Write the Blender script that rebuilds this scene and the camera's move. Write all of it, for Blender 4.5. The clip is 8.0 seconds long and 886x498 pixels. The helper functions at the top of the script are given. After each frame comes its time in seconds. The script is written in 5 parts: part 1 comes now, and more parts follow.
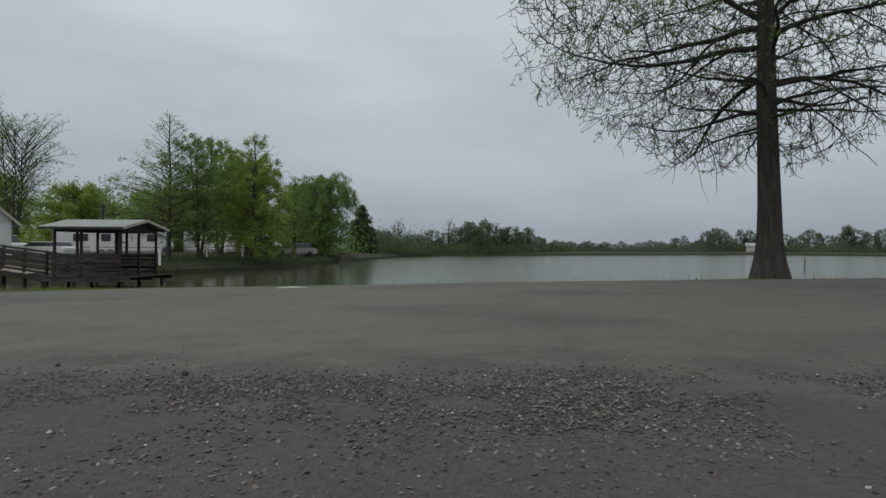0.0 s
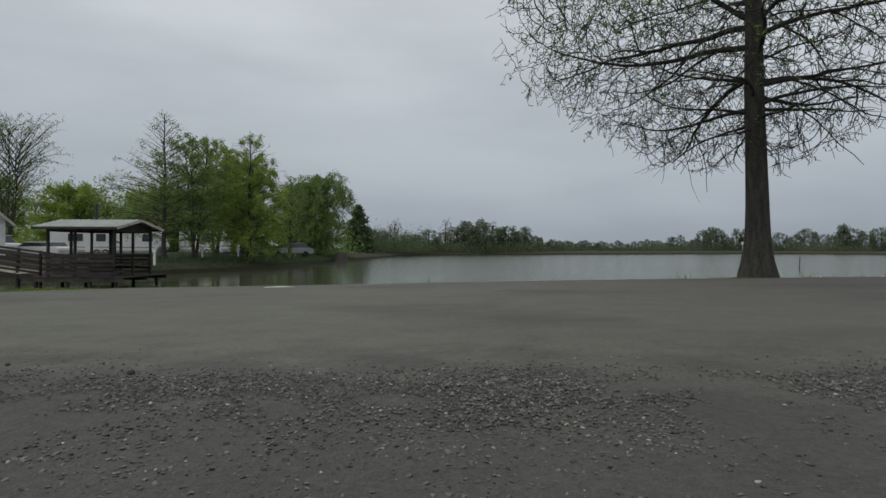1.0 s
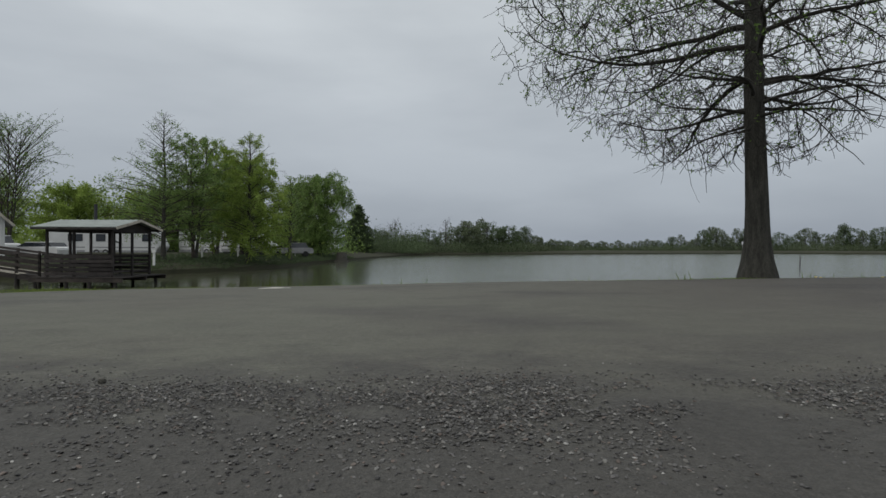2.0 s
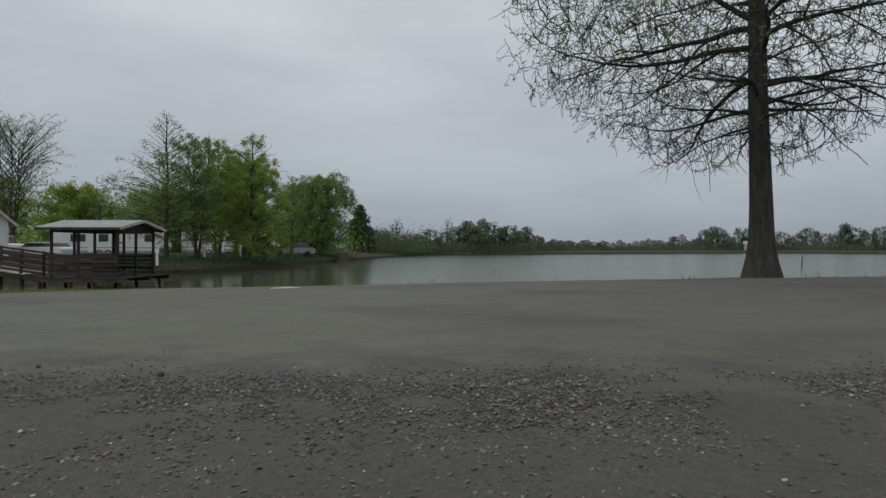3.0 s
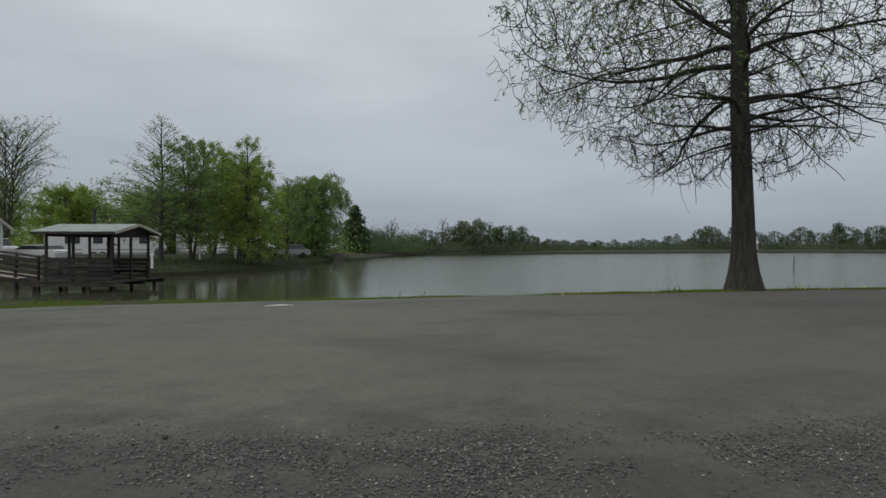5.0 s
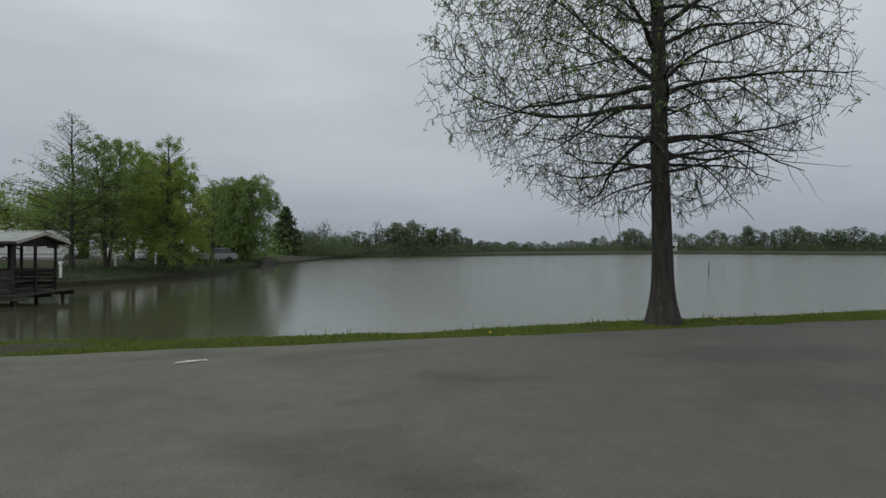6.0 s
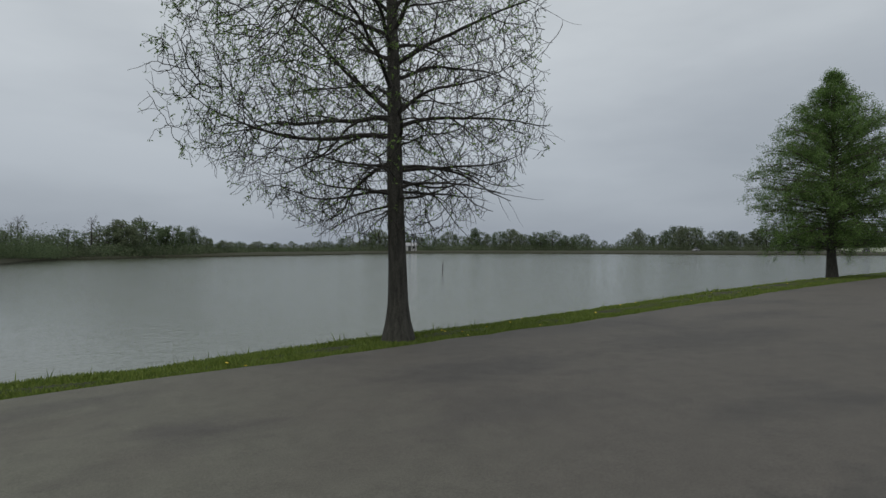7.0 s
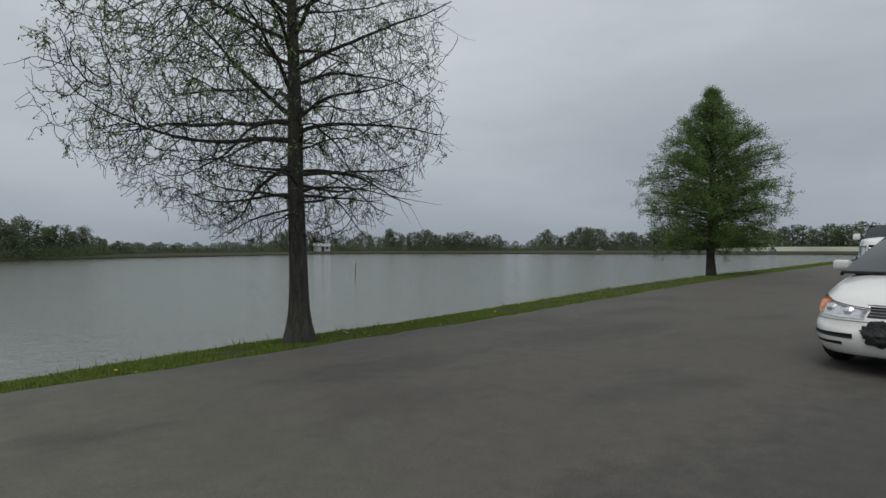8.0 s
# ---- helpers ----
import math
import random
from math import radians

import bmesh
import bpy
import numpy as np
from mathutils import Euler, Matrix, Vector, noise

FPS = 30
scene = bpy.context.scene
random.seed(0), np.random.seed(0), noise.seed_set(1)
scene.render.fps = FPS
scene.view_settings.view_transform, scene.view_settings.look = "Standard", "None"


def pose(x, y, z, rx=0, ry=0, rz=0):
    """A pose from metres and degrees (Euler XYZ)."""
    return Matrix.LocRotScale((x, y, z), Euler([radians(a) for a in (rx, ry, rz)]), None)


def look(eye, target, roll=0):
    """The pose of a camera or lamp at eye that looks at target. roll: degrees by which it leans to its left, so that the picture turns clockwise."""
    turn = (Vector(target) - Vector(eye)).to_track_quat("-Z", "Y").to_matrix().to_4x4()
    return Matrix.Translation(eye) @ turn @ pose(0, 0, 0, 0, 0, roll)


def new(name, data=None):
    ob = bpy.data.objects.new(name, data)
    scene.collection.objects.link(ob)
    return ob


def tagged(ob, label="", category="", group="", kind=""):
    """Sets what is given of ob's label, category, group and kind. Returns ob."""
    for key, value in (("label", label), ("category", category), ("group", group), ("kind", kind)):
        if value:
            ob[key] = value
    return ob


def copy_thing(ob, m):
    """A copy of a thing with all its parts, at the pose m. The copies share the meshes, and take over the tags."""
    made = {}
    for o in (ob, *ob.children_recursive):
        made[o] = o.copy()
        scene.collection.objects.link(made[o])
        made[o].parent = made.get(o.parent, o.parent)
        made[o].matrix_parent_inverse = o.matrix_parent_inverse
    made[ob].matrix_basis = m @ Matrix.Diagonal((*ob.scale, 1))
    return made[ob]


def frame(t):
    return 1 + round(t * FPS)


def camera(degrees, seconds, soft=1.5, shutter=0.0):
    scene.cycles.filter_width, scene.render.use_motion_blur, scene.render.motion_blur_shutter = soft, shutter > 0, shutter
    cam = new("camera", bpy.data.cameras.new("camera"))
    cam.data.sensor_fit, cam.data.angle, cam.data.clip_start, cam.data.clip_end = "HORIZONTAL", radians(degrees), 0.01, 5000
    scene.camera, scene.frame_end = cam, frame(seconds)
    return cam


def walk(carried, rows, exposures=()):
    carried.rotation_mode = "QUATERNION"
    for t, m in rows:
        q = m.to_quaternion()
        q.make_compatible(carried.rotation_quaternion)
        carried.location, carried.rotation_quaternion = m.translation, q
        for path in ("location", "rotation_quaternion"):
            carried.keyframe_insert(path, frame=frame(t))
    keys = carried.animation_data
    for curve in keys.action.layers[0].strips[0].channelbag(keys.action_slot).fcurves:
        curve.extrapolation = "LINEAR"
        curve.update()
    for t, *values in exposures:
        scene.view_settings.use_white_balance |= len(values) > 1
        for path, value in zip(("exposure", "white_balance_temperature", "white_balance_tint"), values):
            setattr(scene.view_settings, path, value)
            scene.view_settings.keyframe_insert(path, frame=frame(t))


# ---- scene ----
cam = camera(75.4, 8.0)
PATH = [
    (0, (0.021, -0.110, 0.235), (-0.0452, 1.8893, 0.2345), 0.35),
    (0.5, (0.069, -0.106, 0.227), (0.0074, 1.8928, 0.2267), 0.33),
    (1, (0.121, -0.115, 0.235), (0.0649, 1.8843, 0.2328), 0.26),
    (1.5, (0.175, -0.069, 0.240), (0.1193, 1.9302, 0.2375), 0.25),
    (3, (0.082, -0.142, 0.244), (0.0210, 1.8573, 0.2409), 0.17),
    (3.5, (0.100, -0.239, 0.237), (0.0412, 1.7600, 0.2337), 0.14),
    (4, (0.126, -0.346, 0.235), (0.0680, 1.6531, 0.2305), 0.09),
    (5.5, (0.196, -0.233, 0.629), (0.1787, 1.7666, 0.6239), 0.04),
    (5.7, (0.238, -0.110, 0.727), (0.2921, 1.8893, 0.7223), 0.09),
    (6, (0.232, -0.180, 0.880), (0.4161, 1.8119, 0.8755), 0.15),
    (6.5, (0.238, -0.260, 1.068), (0.8377, 1.6480, 1.0633), 0.15),
    (7, (0.286, -0.285, 1.190), (1.2890, 1.4455, 1.1857), 0.12),
    (7.5, (0.278, -0.494, 1.227), (1.4676, 1.1141, 1.2244), 0.09),
    (8, (0.304, -0.650, 1.228), (1.5511, 0.9141, 1.2254), 0.01),
]
walk(cam, [(t, look(eye, target, roll)) for t, eye, target, roll in PATH])

# ---- world and light ----
world = bpy.data.worlds.new("overcast")
scene.world = world
world.use_nodes = True
wn, wl = world.node_tree.nodes, world.node_tree.links
wn.clear()
w_out = wn.new("ShaderNodeOutputWorld")
w_bg = wn.new("ShaderNodeBackground")
w_sky = wn.new("ShaderNodeTexSky")
w_sky.sky_type = "NISHITA"
w_sky.sun_disc = False
w_sky.sun_elevation = radians(59)
w_sky.sun_rotation = radians(-123)
w_sky.air_density, w_sky.dust_density = 1.0, 4.0
w_co = wn.new("ShaderNodeTexCoord")
w_map = wn.new("ShaderNodeMapping")
w_map.inputs["Scale"].default_value = (1.0, 1.0, 3.6)
w_noise = wn.new("ShaderNodeTexNoise")
w_noise.inputs["Scale"].default_value = 1.5
w_noise.inputs["Detail"].default_value = 5.0
w_noise.inputs["Roughness"].default_value = 0.5
w_cloud = wn.new("ShaderNodeValToRGB")
w_cloud.color_ramp.elements[0].position, w_cloud.color_ramp.elements[0].color = 0.33, (4.92, 5.30, 5.64, 1)
w_cloud.color_ramp.elements[1].position, w_cloud.color_ramp.elements[1].color = 0.68, (6.78, 7.20, 7.46, 1)
w_sep = wn.new("ShaderNodeSeparateXYZ")
w_grad = wn.new("ShaderNodeValToRGB")
w_grad.color_ramp.elements[0].position, w_grad.color_ramp.elements[0].color = 0.0, (0.535, 0.565, 0.625, 1)
w_grad.color_ramp.elements[1].position, w_grad.color_ramp.elements[1].color = 0.42, (1.0, 1.0, 1.0, 1)
w_mul = wn.new("ShaderNodeMix")
w_mul.data_type, w_mul.blend_type = "RGBA", "MULTIPLY"
w_mul.inputs[0].default_value = 1.0
w_mix = wn.new("ShaderNodeMix")
w_mix.data_type = "RGBA"
w_mix.inputs[0].default_value = 0.93
wl.new(w_co.outputs["Generated"], w_map.inputs[0])
wl.new(w_map.outputs[0], w_noise.inputs["Vector"])
wl.new(w_noise.outputs[0], w_cloud.inputs[0])
wl.new(w_co.outputs["Generated"], w_sep.inputs[0])
wl.new(w_sep.outputs[2], w_grad.inputs[0])
wl.new(w_cloud.outputs[0], w_mul.inputs[6])
wl.new(w_grad.outputs[0], w_mul.inputs[7])
wl.new(w_sky.outputs[0], w_mix.inputs[6])
wl.new(w_mul.outputs[2], w_mix.inputs[7])
wl.new(w_mix.outputs[2], w_bg.inputs[0])
w_bg.inputs[1].default_value = 0.1
wl.new(w_bg.outputs[0], w_out.inputs[0])

sun_data = bpy.data.lights.new("sun", "SUN")
sun_data.energy, sun_data.angle, sun_data.color = 1.2, radians(40), (0.985, 0.97, 0.90)
sun_lamp = new("sun", sun_data)
sun_lamp.matrix_world = look((-14, -9, 28), (0, 0, 0))

# ---- materials ----


def mat(name, colour, rough=0.8, vary=0.25, scale=6.0, fine=60.0, bump=0.2, metal=0.0, spec=0.4, tint=None, island=0.0, obj=0.0, stretch=(1, 1, 1), depth=0.01):
    """A surface with two scales of variation in colour, roughness and relief."""
    m = bpy.data.materials.new(name)
    m.use_nodes = True
    n, l = m.node_tree.nodes, m.node_tree.links
    b = n["Principled BSDF"]
    co = n.new("ShaderNodeTexCoord")
    mp = n.new("ShaderNodeMapping")
    mp.inputs["Scale"].default_value = stretch
    l.new(co.outputs["Object"], mp.inputs[0])
    big, small = n.new("ShaderNodeTexNoise"), n.new("ShaderNodeTexNoise")
    big.inputs["Scale"].default_value, small.inputs["Scale"].default_value = scale, fine
    big.inputs["Detail"].default_value, small.inputs["Detail"].default_value = 4, 3
    l.new(mp.outputs[0], big.inputs["Vector"])
    l.new(mp.outputs[0], small.inputs["Vector"])
    c0 = [max(0.0, c * (1 - vary)) for c in colour]
    c1 = list(tint) if tint else [min(1.0, c * (1 + vary)) for c in colour]
    ramp = n.new("ShaderNodeValToRGB")
    ramp.color_ramp.elements[0].position, ramp.color_ramp.elements[0].color = 0.32, (*c0, 1)
    ramp.color_ramp.elements[1].position, ramp.color_ramp.elements[1].color = 0.68, (*c1, 1)
    l.new(big.outputs[0], ramp.inputs[0])
    gain = n.new("ShaderNodeMapRange")
    gain.inputs[1].default_value, gain.inputs[2].default_value = 0.3, 0.7
    gain.inputs[3].default_value, gain.inputs[4].default_value = 1 - vary * 0.8, 1 + vary * 0.8
    l.new(small.outputs[0], gain.inputs[0])
    last = gain.outputs[0]
    if island or obj:
        src = n.new("ShaderNodeNewGeometry").outputs["Random Per Island"] if island else n.new("ShaderNodeObjectInfo").outputs["Random"]
        k = island or obj
        r = n.new("ShaderNodeMapRange")
        r.inputs[3].default_value, r.inputs[4].default_value = 1 - k, 1 + k
        l.new(src, r.inputs[0])
        mu = n.new("ShaderNodeMath")
        mu.operation = "MULTIPLY"
        l.new(last, mu.inputs[0])
        l.new(r.outputs[0], mu.inputs[1])
        last = mu.outputs[0]
    vm = n.new("ShaderNodeVectorMath")
    vm.operation = "SCALE"
    l.new(ramp.outputs[0], vm.inputs[0])
    l.new(last, vm.inputs["Scale"])
    l.new(vm.outputs[0], b.inputs["Base Color"])
    b.inputs["Roughness"].default_value, b.inputs["Metallic"].default_value = rough, metal
    b.inputs["Specular IOR Level"].default_value = spec
    if bump:
        bp = n.new("ShaderNodeBump")
        bp.inputs["Strength"].default_value, bp.inputs["Distance"].default_value = bump, depth
        l.new(small.outputs[0], bp.inputs["Height"])
        l.new(bp.outputs[0], b.inputs["Normal"])
    return m


def leaf_mat(name, colour, other, through_light=0.45):
    m = bpy.data.materials.new(name)
    m.use_nodes = True
    n, l = m.node_tree.nodes, m.node_tree.links
    b, out = n["Principled BSDF"], n["Material Output"]
    geo = n.new("ShaderNodeNewGeometry")
    ramp = n.new("ShaderNodeValToRGB")
    ramp.color_ramp.elements[0].color, ramp.color_ramp.elements[1].color = (*colour, 1), (*other, 1)
    l.new(geo.outputs["Random Per Island"], ramp.inputs[0])
    l.new(ramp.outputs[0], b.inputs["Base Color"])
    b.inputs["Roughness"].default_value, b.inputs["Specular IOR Level"].default_value = 0.6, 0.2
    tr, mix = n.new("ShaderNodeBsdfTranslucent"), n.new("ShaderNodeMixShader")
    l.new(ramp.outputs[0], tr.inputs[0])
    mix.inputs[0].default_value = through_light
    l.new(b.outputs[0], mix.inputs[1])
    l.new(tr.outputs[0], mix.inputs[2])
    l.new(mix.outputs[0], out.inputs[0])
    return m


def ground_mat(name, c_dry, c_dark, c_warm, rough, grain, bump, shoulder=None, dust=None, damp=()):
    """Paving: pale dust, darker damp stains of several metres, a warm cast in places, and grit."""
    m = bpy.data.materials.new(name)
    m.use_nodes = True
    n, l = m.node_tree.nodes, m.node_tree.links
    b = n["Principled BSDF"]
    co = n.new("ShaderNodeTexCoord")

    def tex(scale, detail, rough_, lo, hi, stretch=(1, 1, 1)):
        mp = n.new("ShaderNodeMapping")
        mp.inputs["Scale"].default_value = stretch
        t = n.new("ShaderNodeTexNoise")
        t.inputs["Scale"].default_value, t.inputs["Detail"].default_value, t.inputs["Roughness"].default_value = scale, detail, rough_
        l.new(co.outputs["Object"], mp.inputs[0])
        l.new(mp.outputs[0], t.inputs["Vector"])
        r = n.new("ShaderNodeMapRange")
        r.inputs[1].default_value, r.inputs[2].default_value = lo, hi
        l.new(t.outputs[0], r.inputs[0])
        return r.outputs[0]

    def mix(a, c, f):
        x = n.new("ShaderNodeMix")
        x.data_type = "RGBA"
        if isinstance(a, tuple):
            x.inputs[6].default_value = (*a, 1)
        else:
            l.new(a, x.inputs[6])
        x.inputs[7].default_value = (*c, 1)
        l.new(f, x.inputs[0])
        return x.outputs[2]

    stain = tex(0.42, 6, 0.6, 0.50, 0.70, (1, 1.7, 1))
    warm = tex(0.8, 3, 0.5, 0.45, 0.75)
    grit = tex(grain, 4, 0.7, 0.35, 0.7)
    patch = tex(5.0, 4, 0.6, 0.3, 0.7)
    sand = tex(330, 3, 0.6, 0.32, 0.68)
    col = mix(c_dry, c_warm, warm)
    if dust:
        # pale dust lies over the darker brown paving on one stretch
        sx, wx = n.new("ShaderNodeSeparateXYZ"), n.new("ShaderNodeMath")
        l.new(co.outputs["Object"], sx.inputs[0])
        wx.operation = "MULTIPLY_ADD"
        l.new(stain, wx.inputs[0])
        wx.inputs[1].default_value = 2.0
        l.new(sx.outputs[0], wx.inputs[2])
        dr = n.new("ShaderNodeMapRange")
        dr.inputs[1].default_value, dr.inputs[2].default_value = -0.5, 3.1
        l.new(wx.outputs[0], dr.inputs[0])
        col = mix(col, dust, dr.outputs[0])
    col = mix(col, c_dark, stain)
    for cx, cy, rx, ry in damp:
        # a damp patch with a ragged outline
        sh, ln, mr = n.new("ShaderNodeMapping"), n.new("ShaderNodeVectorMath"), n.new("ShaderNodeMapRange")
        sh.inputs["Location"].default_value = (-cx / rx, -cy / ry, 0)
        sh.inputs["Scale"].default_value = (1 / rx, 1 / ry, 0)
        l.new(co.outputs["Object"], sh.inputs[0])
        ln.operation = "LENGTH"
        l.new(sh.outputs[0], ln.inputs[0])
        rag = n.new("ShaderNodeMath")
        rag.operation = "MULTIPLY_ADD"
        l.new(patch, rag.inputs[0])
        rag.inputs[1].default_value = 0.5
        l.new(ln.outputs["Value"], rag.inputs[2])
        mr.inputs[1].default_value, mr.inputs[2].default_value = 1.35, 0.55
        mr.inputs[4].default_value = 0.75
        l.new(rag.outputs[0], mr.inputs[0])
        col = mix(col, c_dark, mr.outputs[0])
    if shoulder:
        # dark crushed stone takes over along the near side of the road
        sep, wob = n.new("ShaderNodeSeparateXYZ"), n.new("ShaderNodeMath")
        l.new(co.outputs["Object"], sep.inputs[0])
        wob.operation = "MULTIPLY_ADD"
        l.new(patch, wob.inputs[0])
        wob.inputs[1].default_value = 0.55
        l.new(sep.outputs[1], wob.inputs[2])
        rg = n.new("ShaderNodeMapRange")
        rg.inputs[1].default_value, rg.inputs[2].default_value = 1.65, 1.05
        l.new(wob.outputs[0], rg.inputs[0])
        col = mix(col, shoulder, rg.outputs[0])
    vm = n.new("ShaderNodeVectorMath")
    vm.operation = "SCALE"
    a = n.new("ShaderNodeMath")
    a.operation = "MULTIPLY_ADD"
    l.new(grit, a.inputs[0])
    a.inputs[1].default_value, a.inputs[2].default_value = 0.4, 0.7
    a2 = n.new("ShaderNodeMath")
    a2.operation = "MULTIPLY_ADD"
    l.new(patch, a2.inputs[0])
    a2.inputs[1].default_value = 0.2
    l.new(a.outputs[0], a2.inputs[2])
    a3, a4 = n.new("ShaderNodeMath"), n.new("ShaderNodeMath")
    a3.operation, a4.operation = "MULTIPLY_ADD", "MULTIPLY"
    l.new(sand, a3.inputs[0])
    a3.inputs[1].default_value, a3.inputs[2].default_value = 0.5, 0.75
    l.new(a2.outputs[0], a4.inputs[0])
    l.new(a3.outputs[0], a4.inputs[1])
    l.new(col, vm.inputs[0])
    l.new(a4.outputs[0], vm.inputs["Scale"])
    l.new(vm.outputs[0], b.inputs["Base Color"])
    b.inputs["Roughness"].default_value, b.inputs["Specular IOR Level"].default_value = rough, 0.3
    bp = n.new("ShaderNodeBump")
    bp.inputs["Strength"].default_value, bp.inputs["Distance"].default_value = bump, 0.006
    l.new(grit, bp.inputs["Height"])
    l.new(bp.outputs[0], b.inputs["Normal"])
    return m


ASPHALT = ground_mat("asphalt", (0.119, 0.117, 0.094), (0.060, 0.056, 0.052), (0.102, 0.094, 0.079), 0.75, 70, 0.5, (0.068, 0.064, 0.058), (0.089, 0.081, 0.071), ((7.1, 4.7, 1.9, 0.9), (3.8, 4.7, 1.4, 0.5), (10.5, 6.0, 1.6, 0.5), (4.2, 0.0, 2.2, 0.8)))
EARTH = ground_mat("grassy_earth", (0.034, 0.036, 0.018), (0.024, 0.025, 0.013), (0.037, 0.034, 0.020), 0.95, 30, 0.8)


def gravel_mat(name, source):
    """Crushed stone: mostly mid grey, some nearly black, a few rusty and a few pale chips."""
    m = mat(name, (0.1, 0.1, 0.1), 0.85, 0.3, 30, 260, 0.4, depth=0.002)
    n, l = m.node_tree.nodes, m.node_tree.links
    src = n.new("ShaderNodeNewGeometry").outputs["Random Per Island"] if source == "island" else n.new("ShaderNodeObjectInfo").outputs["Random"]
    ramp = n.new("ShaderNodeValToRGB")
    e = ramp.color_ramp.elements
    e[0].position, e[0].color = 0.0, (0.035, 0.033, 0.032, 1)
    e[1].position, e[1].color = 1.0, (0.34, 0.33, 0.31, 1)
    for at, c in ((0.22, (0.07, 0.067, 0.066)), (0.6, (0.115, 0.110, 0.106)), (0.82, (0.155, 0.148, 0.136)), (0.87, (0.115, 0.095, 0.083)), (0.93, (0.13, 0.104, 0.09)), (0.96, (0.17, 0.165, 0.155))):
        k = e.new(at)
        k.color = (*c, 1)
    l.new(src, ramp.inputs[0])
    b = n["Principled BSDF"]
    old = b.inputs["Base Color"].links[0].from_node
    mix = n.new("ShaderNodeMix")
    mix.data_type, mix.blend_type = "RGBA", "MULTIPLY"
    mix.inputs[0].default_value = 1.0
    gain = n.new("ShaderNodeVectorMath")
    gain.operation = "SCALE"
    gain.inputs["Scale"].default_value = 10.0
    l.new(old.outputs[0], gain.inputs[0])
    l.new(ramp.outputs[0], mix.inputs[6])
    l.new(gain.outputs[0], mix.inputs[7])
    l.new(mix.outputs[2], b.inputs["Base Color"])
    return m


GRAVEL = gravel_mat("gravel_stone", "object")
GRAVEL_BED = gravel_mat("gravel_loose", "island")
BARK = mat("bark", (0.056, 0.053, 0.044), 0.9, 0.4, 5, 40, 0.9, stretch=(4, 4, 0.7), depth=0.02)
TWIG = mat("twig_bark", (0.062, 0.05, 0.042), 0.9, 0.3, 5, 40, 0.0)
LIMB = mat("limb_bark", (0.033, 0.030, 0.025), 0.9, 0.35, 5, 40, 0.0)
LEAF_SPRING = leaf_mat("spring_leaf", (0.10, 0.17, 0.045), (0.21, 0.32, 0.085))
LEAF_GREEN = leaf_mat("green_leaf", (0.12, 0.195, 0.06), (0.26, 0.36, 0.11), 0.5)
LEAF_CYPRESS = leaf_mat("cypress_needle", (0.075, 0.135, 0.042), (0.17, 0.27, 0.075))
LEAF_YELLOW = leaf_mat("yellow_green_leaf", (0.17, 0.25, 0.05), (0.34, 0.43, 0.105), 0.52)
LEAF_DARK = leaf_mat("dark_leaf", (0.065, 0.095, 0.05), (0.125, 0.165, 0.08))
# distance haze put into the leaf colour, a greyer green
LEAF_FAR_HAZE = leaf_mat("hazy_far_leaf", (0.105, 0.13, 0.08), (0.175, 0.205, 0.12))
GRASS = leaf_mat("grass_blade", (0.08, 0.13, 0.022), (0.19, 0.235, 0.052), 0.35)
YELLOW = mat("yellow_petal", (0.75, 0.55, 0.03), 0.6, 0.1, 20, 100, 0)
OLD_WOOD = mat("weathered_wood", (0.038, 0.031, 0.027), 0.85, 0.4, 3, 40, 0.4, obj=0.3, stretch=(1, 1, 3))
DARK_WOOD = mat("dark_wood", (0.036, 0.03, 0.028), 0.85, 0.35, 3, 40, 0.4, obj=0.3)
PALE_WOOD = mat("pale_wood", (0.42, 0.38, 0.32), 0.8, 0.25, 3, 40, 0.3, obj=0.2)
ROOF_METAL = mat("roof_sheet", (0.26, 0.285, 0.265), 0.5, 0.15, 2, 20, 0.1, metal=0.2)
# white siding dulled in colour to keep its reflection in the pond faint
FAR_SIDING = mat("dulled_siding", (0.42, 0.42, 0.41), 0.8, 0.12, 1.5, 30, 0.1)
WHITE_SIDING = mat("white_siding", (0.72, 0.72, 0.70), 0.6, 0.08, 1.5, 30, 0.1)
RV_WHITE = mat("trailer_white", (0.64, 0.64, 0.64), 0.35, 0.06, 1, 20, 0.0)
GREY_TRIM = mat("grey_trim", (0.28, 0.28, 0.29), 0.5, 0.15, 3, 40, 0.0)
DARK_TRIM = mat("dark_trim", (0.03, 0.03, 0.033), 0.5, 0.2, 3, 40, 0.0)
DARK_GLASS = mat("dark_window", (0.02, 0.024, 0.03), 0.08, 0.1, 3, 40, 0.0, spec=0.6)
CAR_WHITE = mat("white_car_paint", (0.74, 0.74, 0.72), 0.22, 0.03, 1.5, 30, 0.0, spec=0.5)
CAR_WHITE.node_tree.nodes["Principled BSDF"].inputs["Coat Weight"].default_value = 0.6
CAR_GLASS = mat("car_glass", (0.022, 0.028, 0.028), 0.06, 0.06, 1.5, 20, 0.0, spec=0.55)
CHROME = mat("chrome", (0.75, 0.75, 0.76), 0.12, 0.04, 5, 50, 0.0, metal=1.0)
RUBBER = mat("rubber", (0.02, 0.02, 0.02), 0.85, 0.25, 20, 150, 0.2, depth=0.003)
BLACK = mat("black_plastic", (0.012, 0.012, 0.013), 0.6, 0.2, 20, 100, 0.1)
AMBER = mat("amber_lens", (0.75, 0.25, 0.06), 0.15, 0.1, 20, 100, 0.0, spec=0.6)
LENS = mat("headlamp_reflector", (0.62, 0.63, 0.66), 0.12, 0.15, 14, 60, 0.1, metal=0.6)
FISH_WHITE = mat("fish_white", (0.72, 0.70, 0.66), 0.7, 0.15, 12, 80, 0.2)

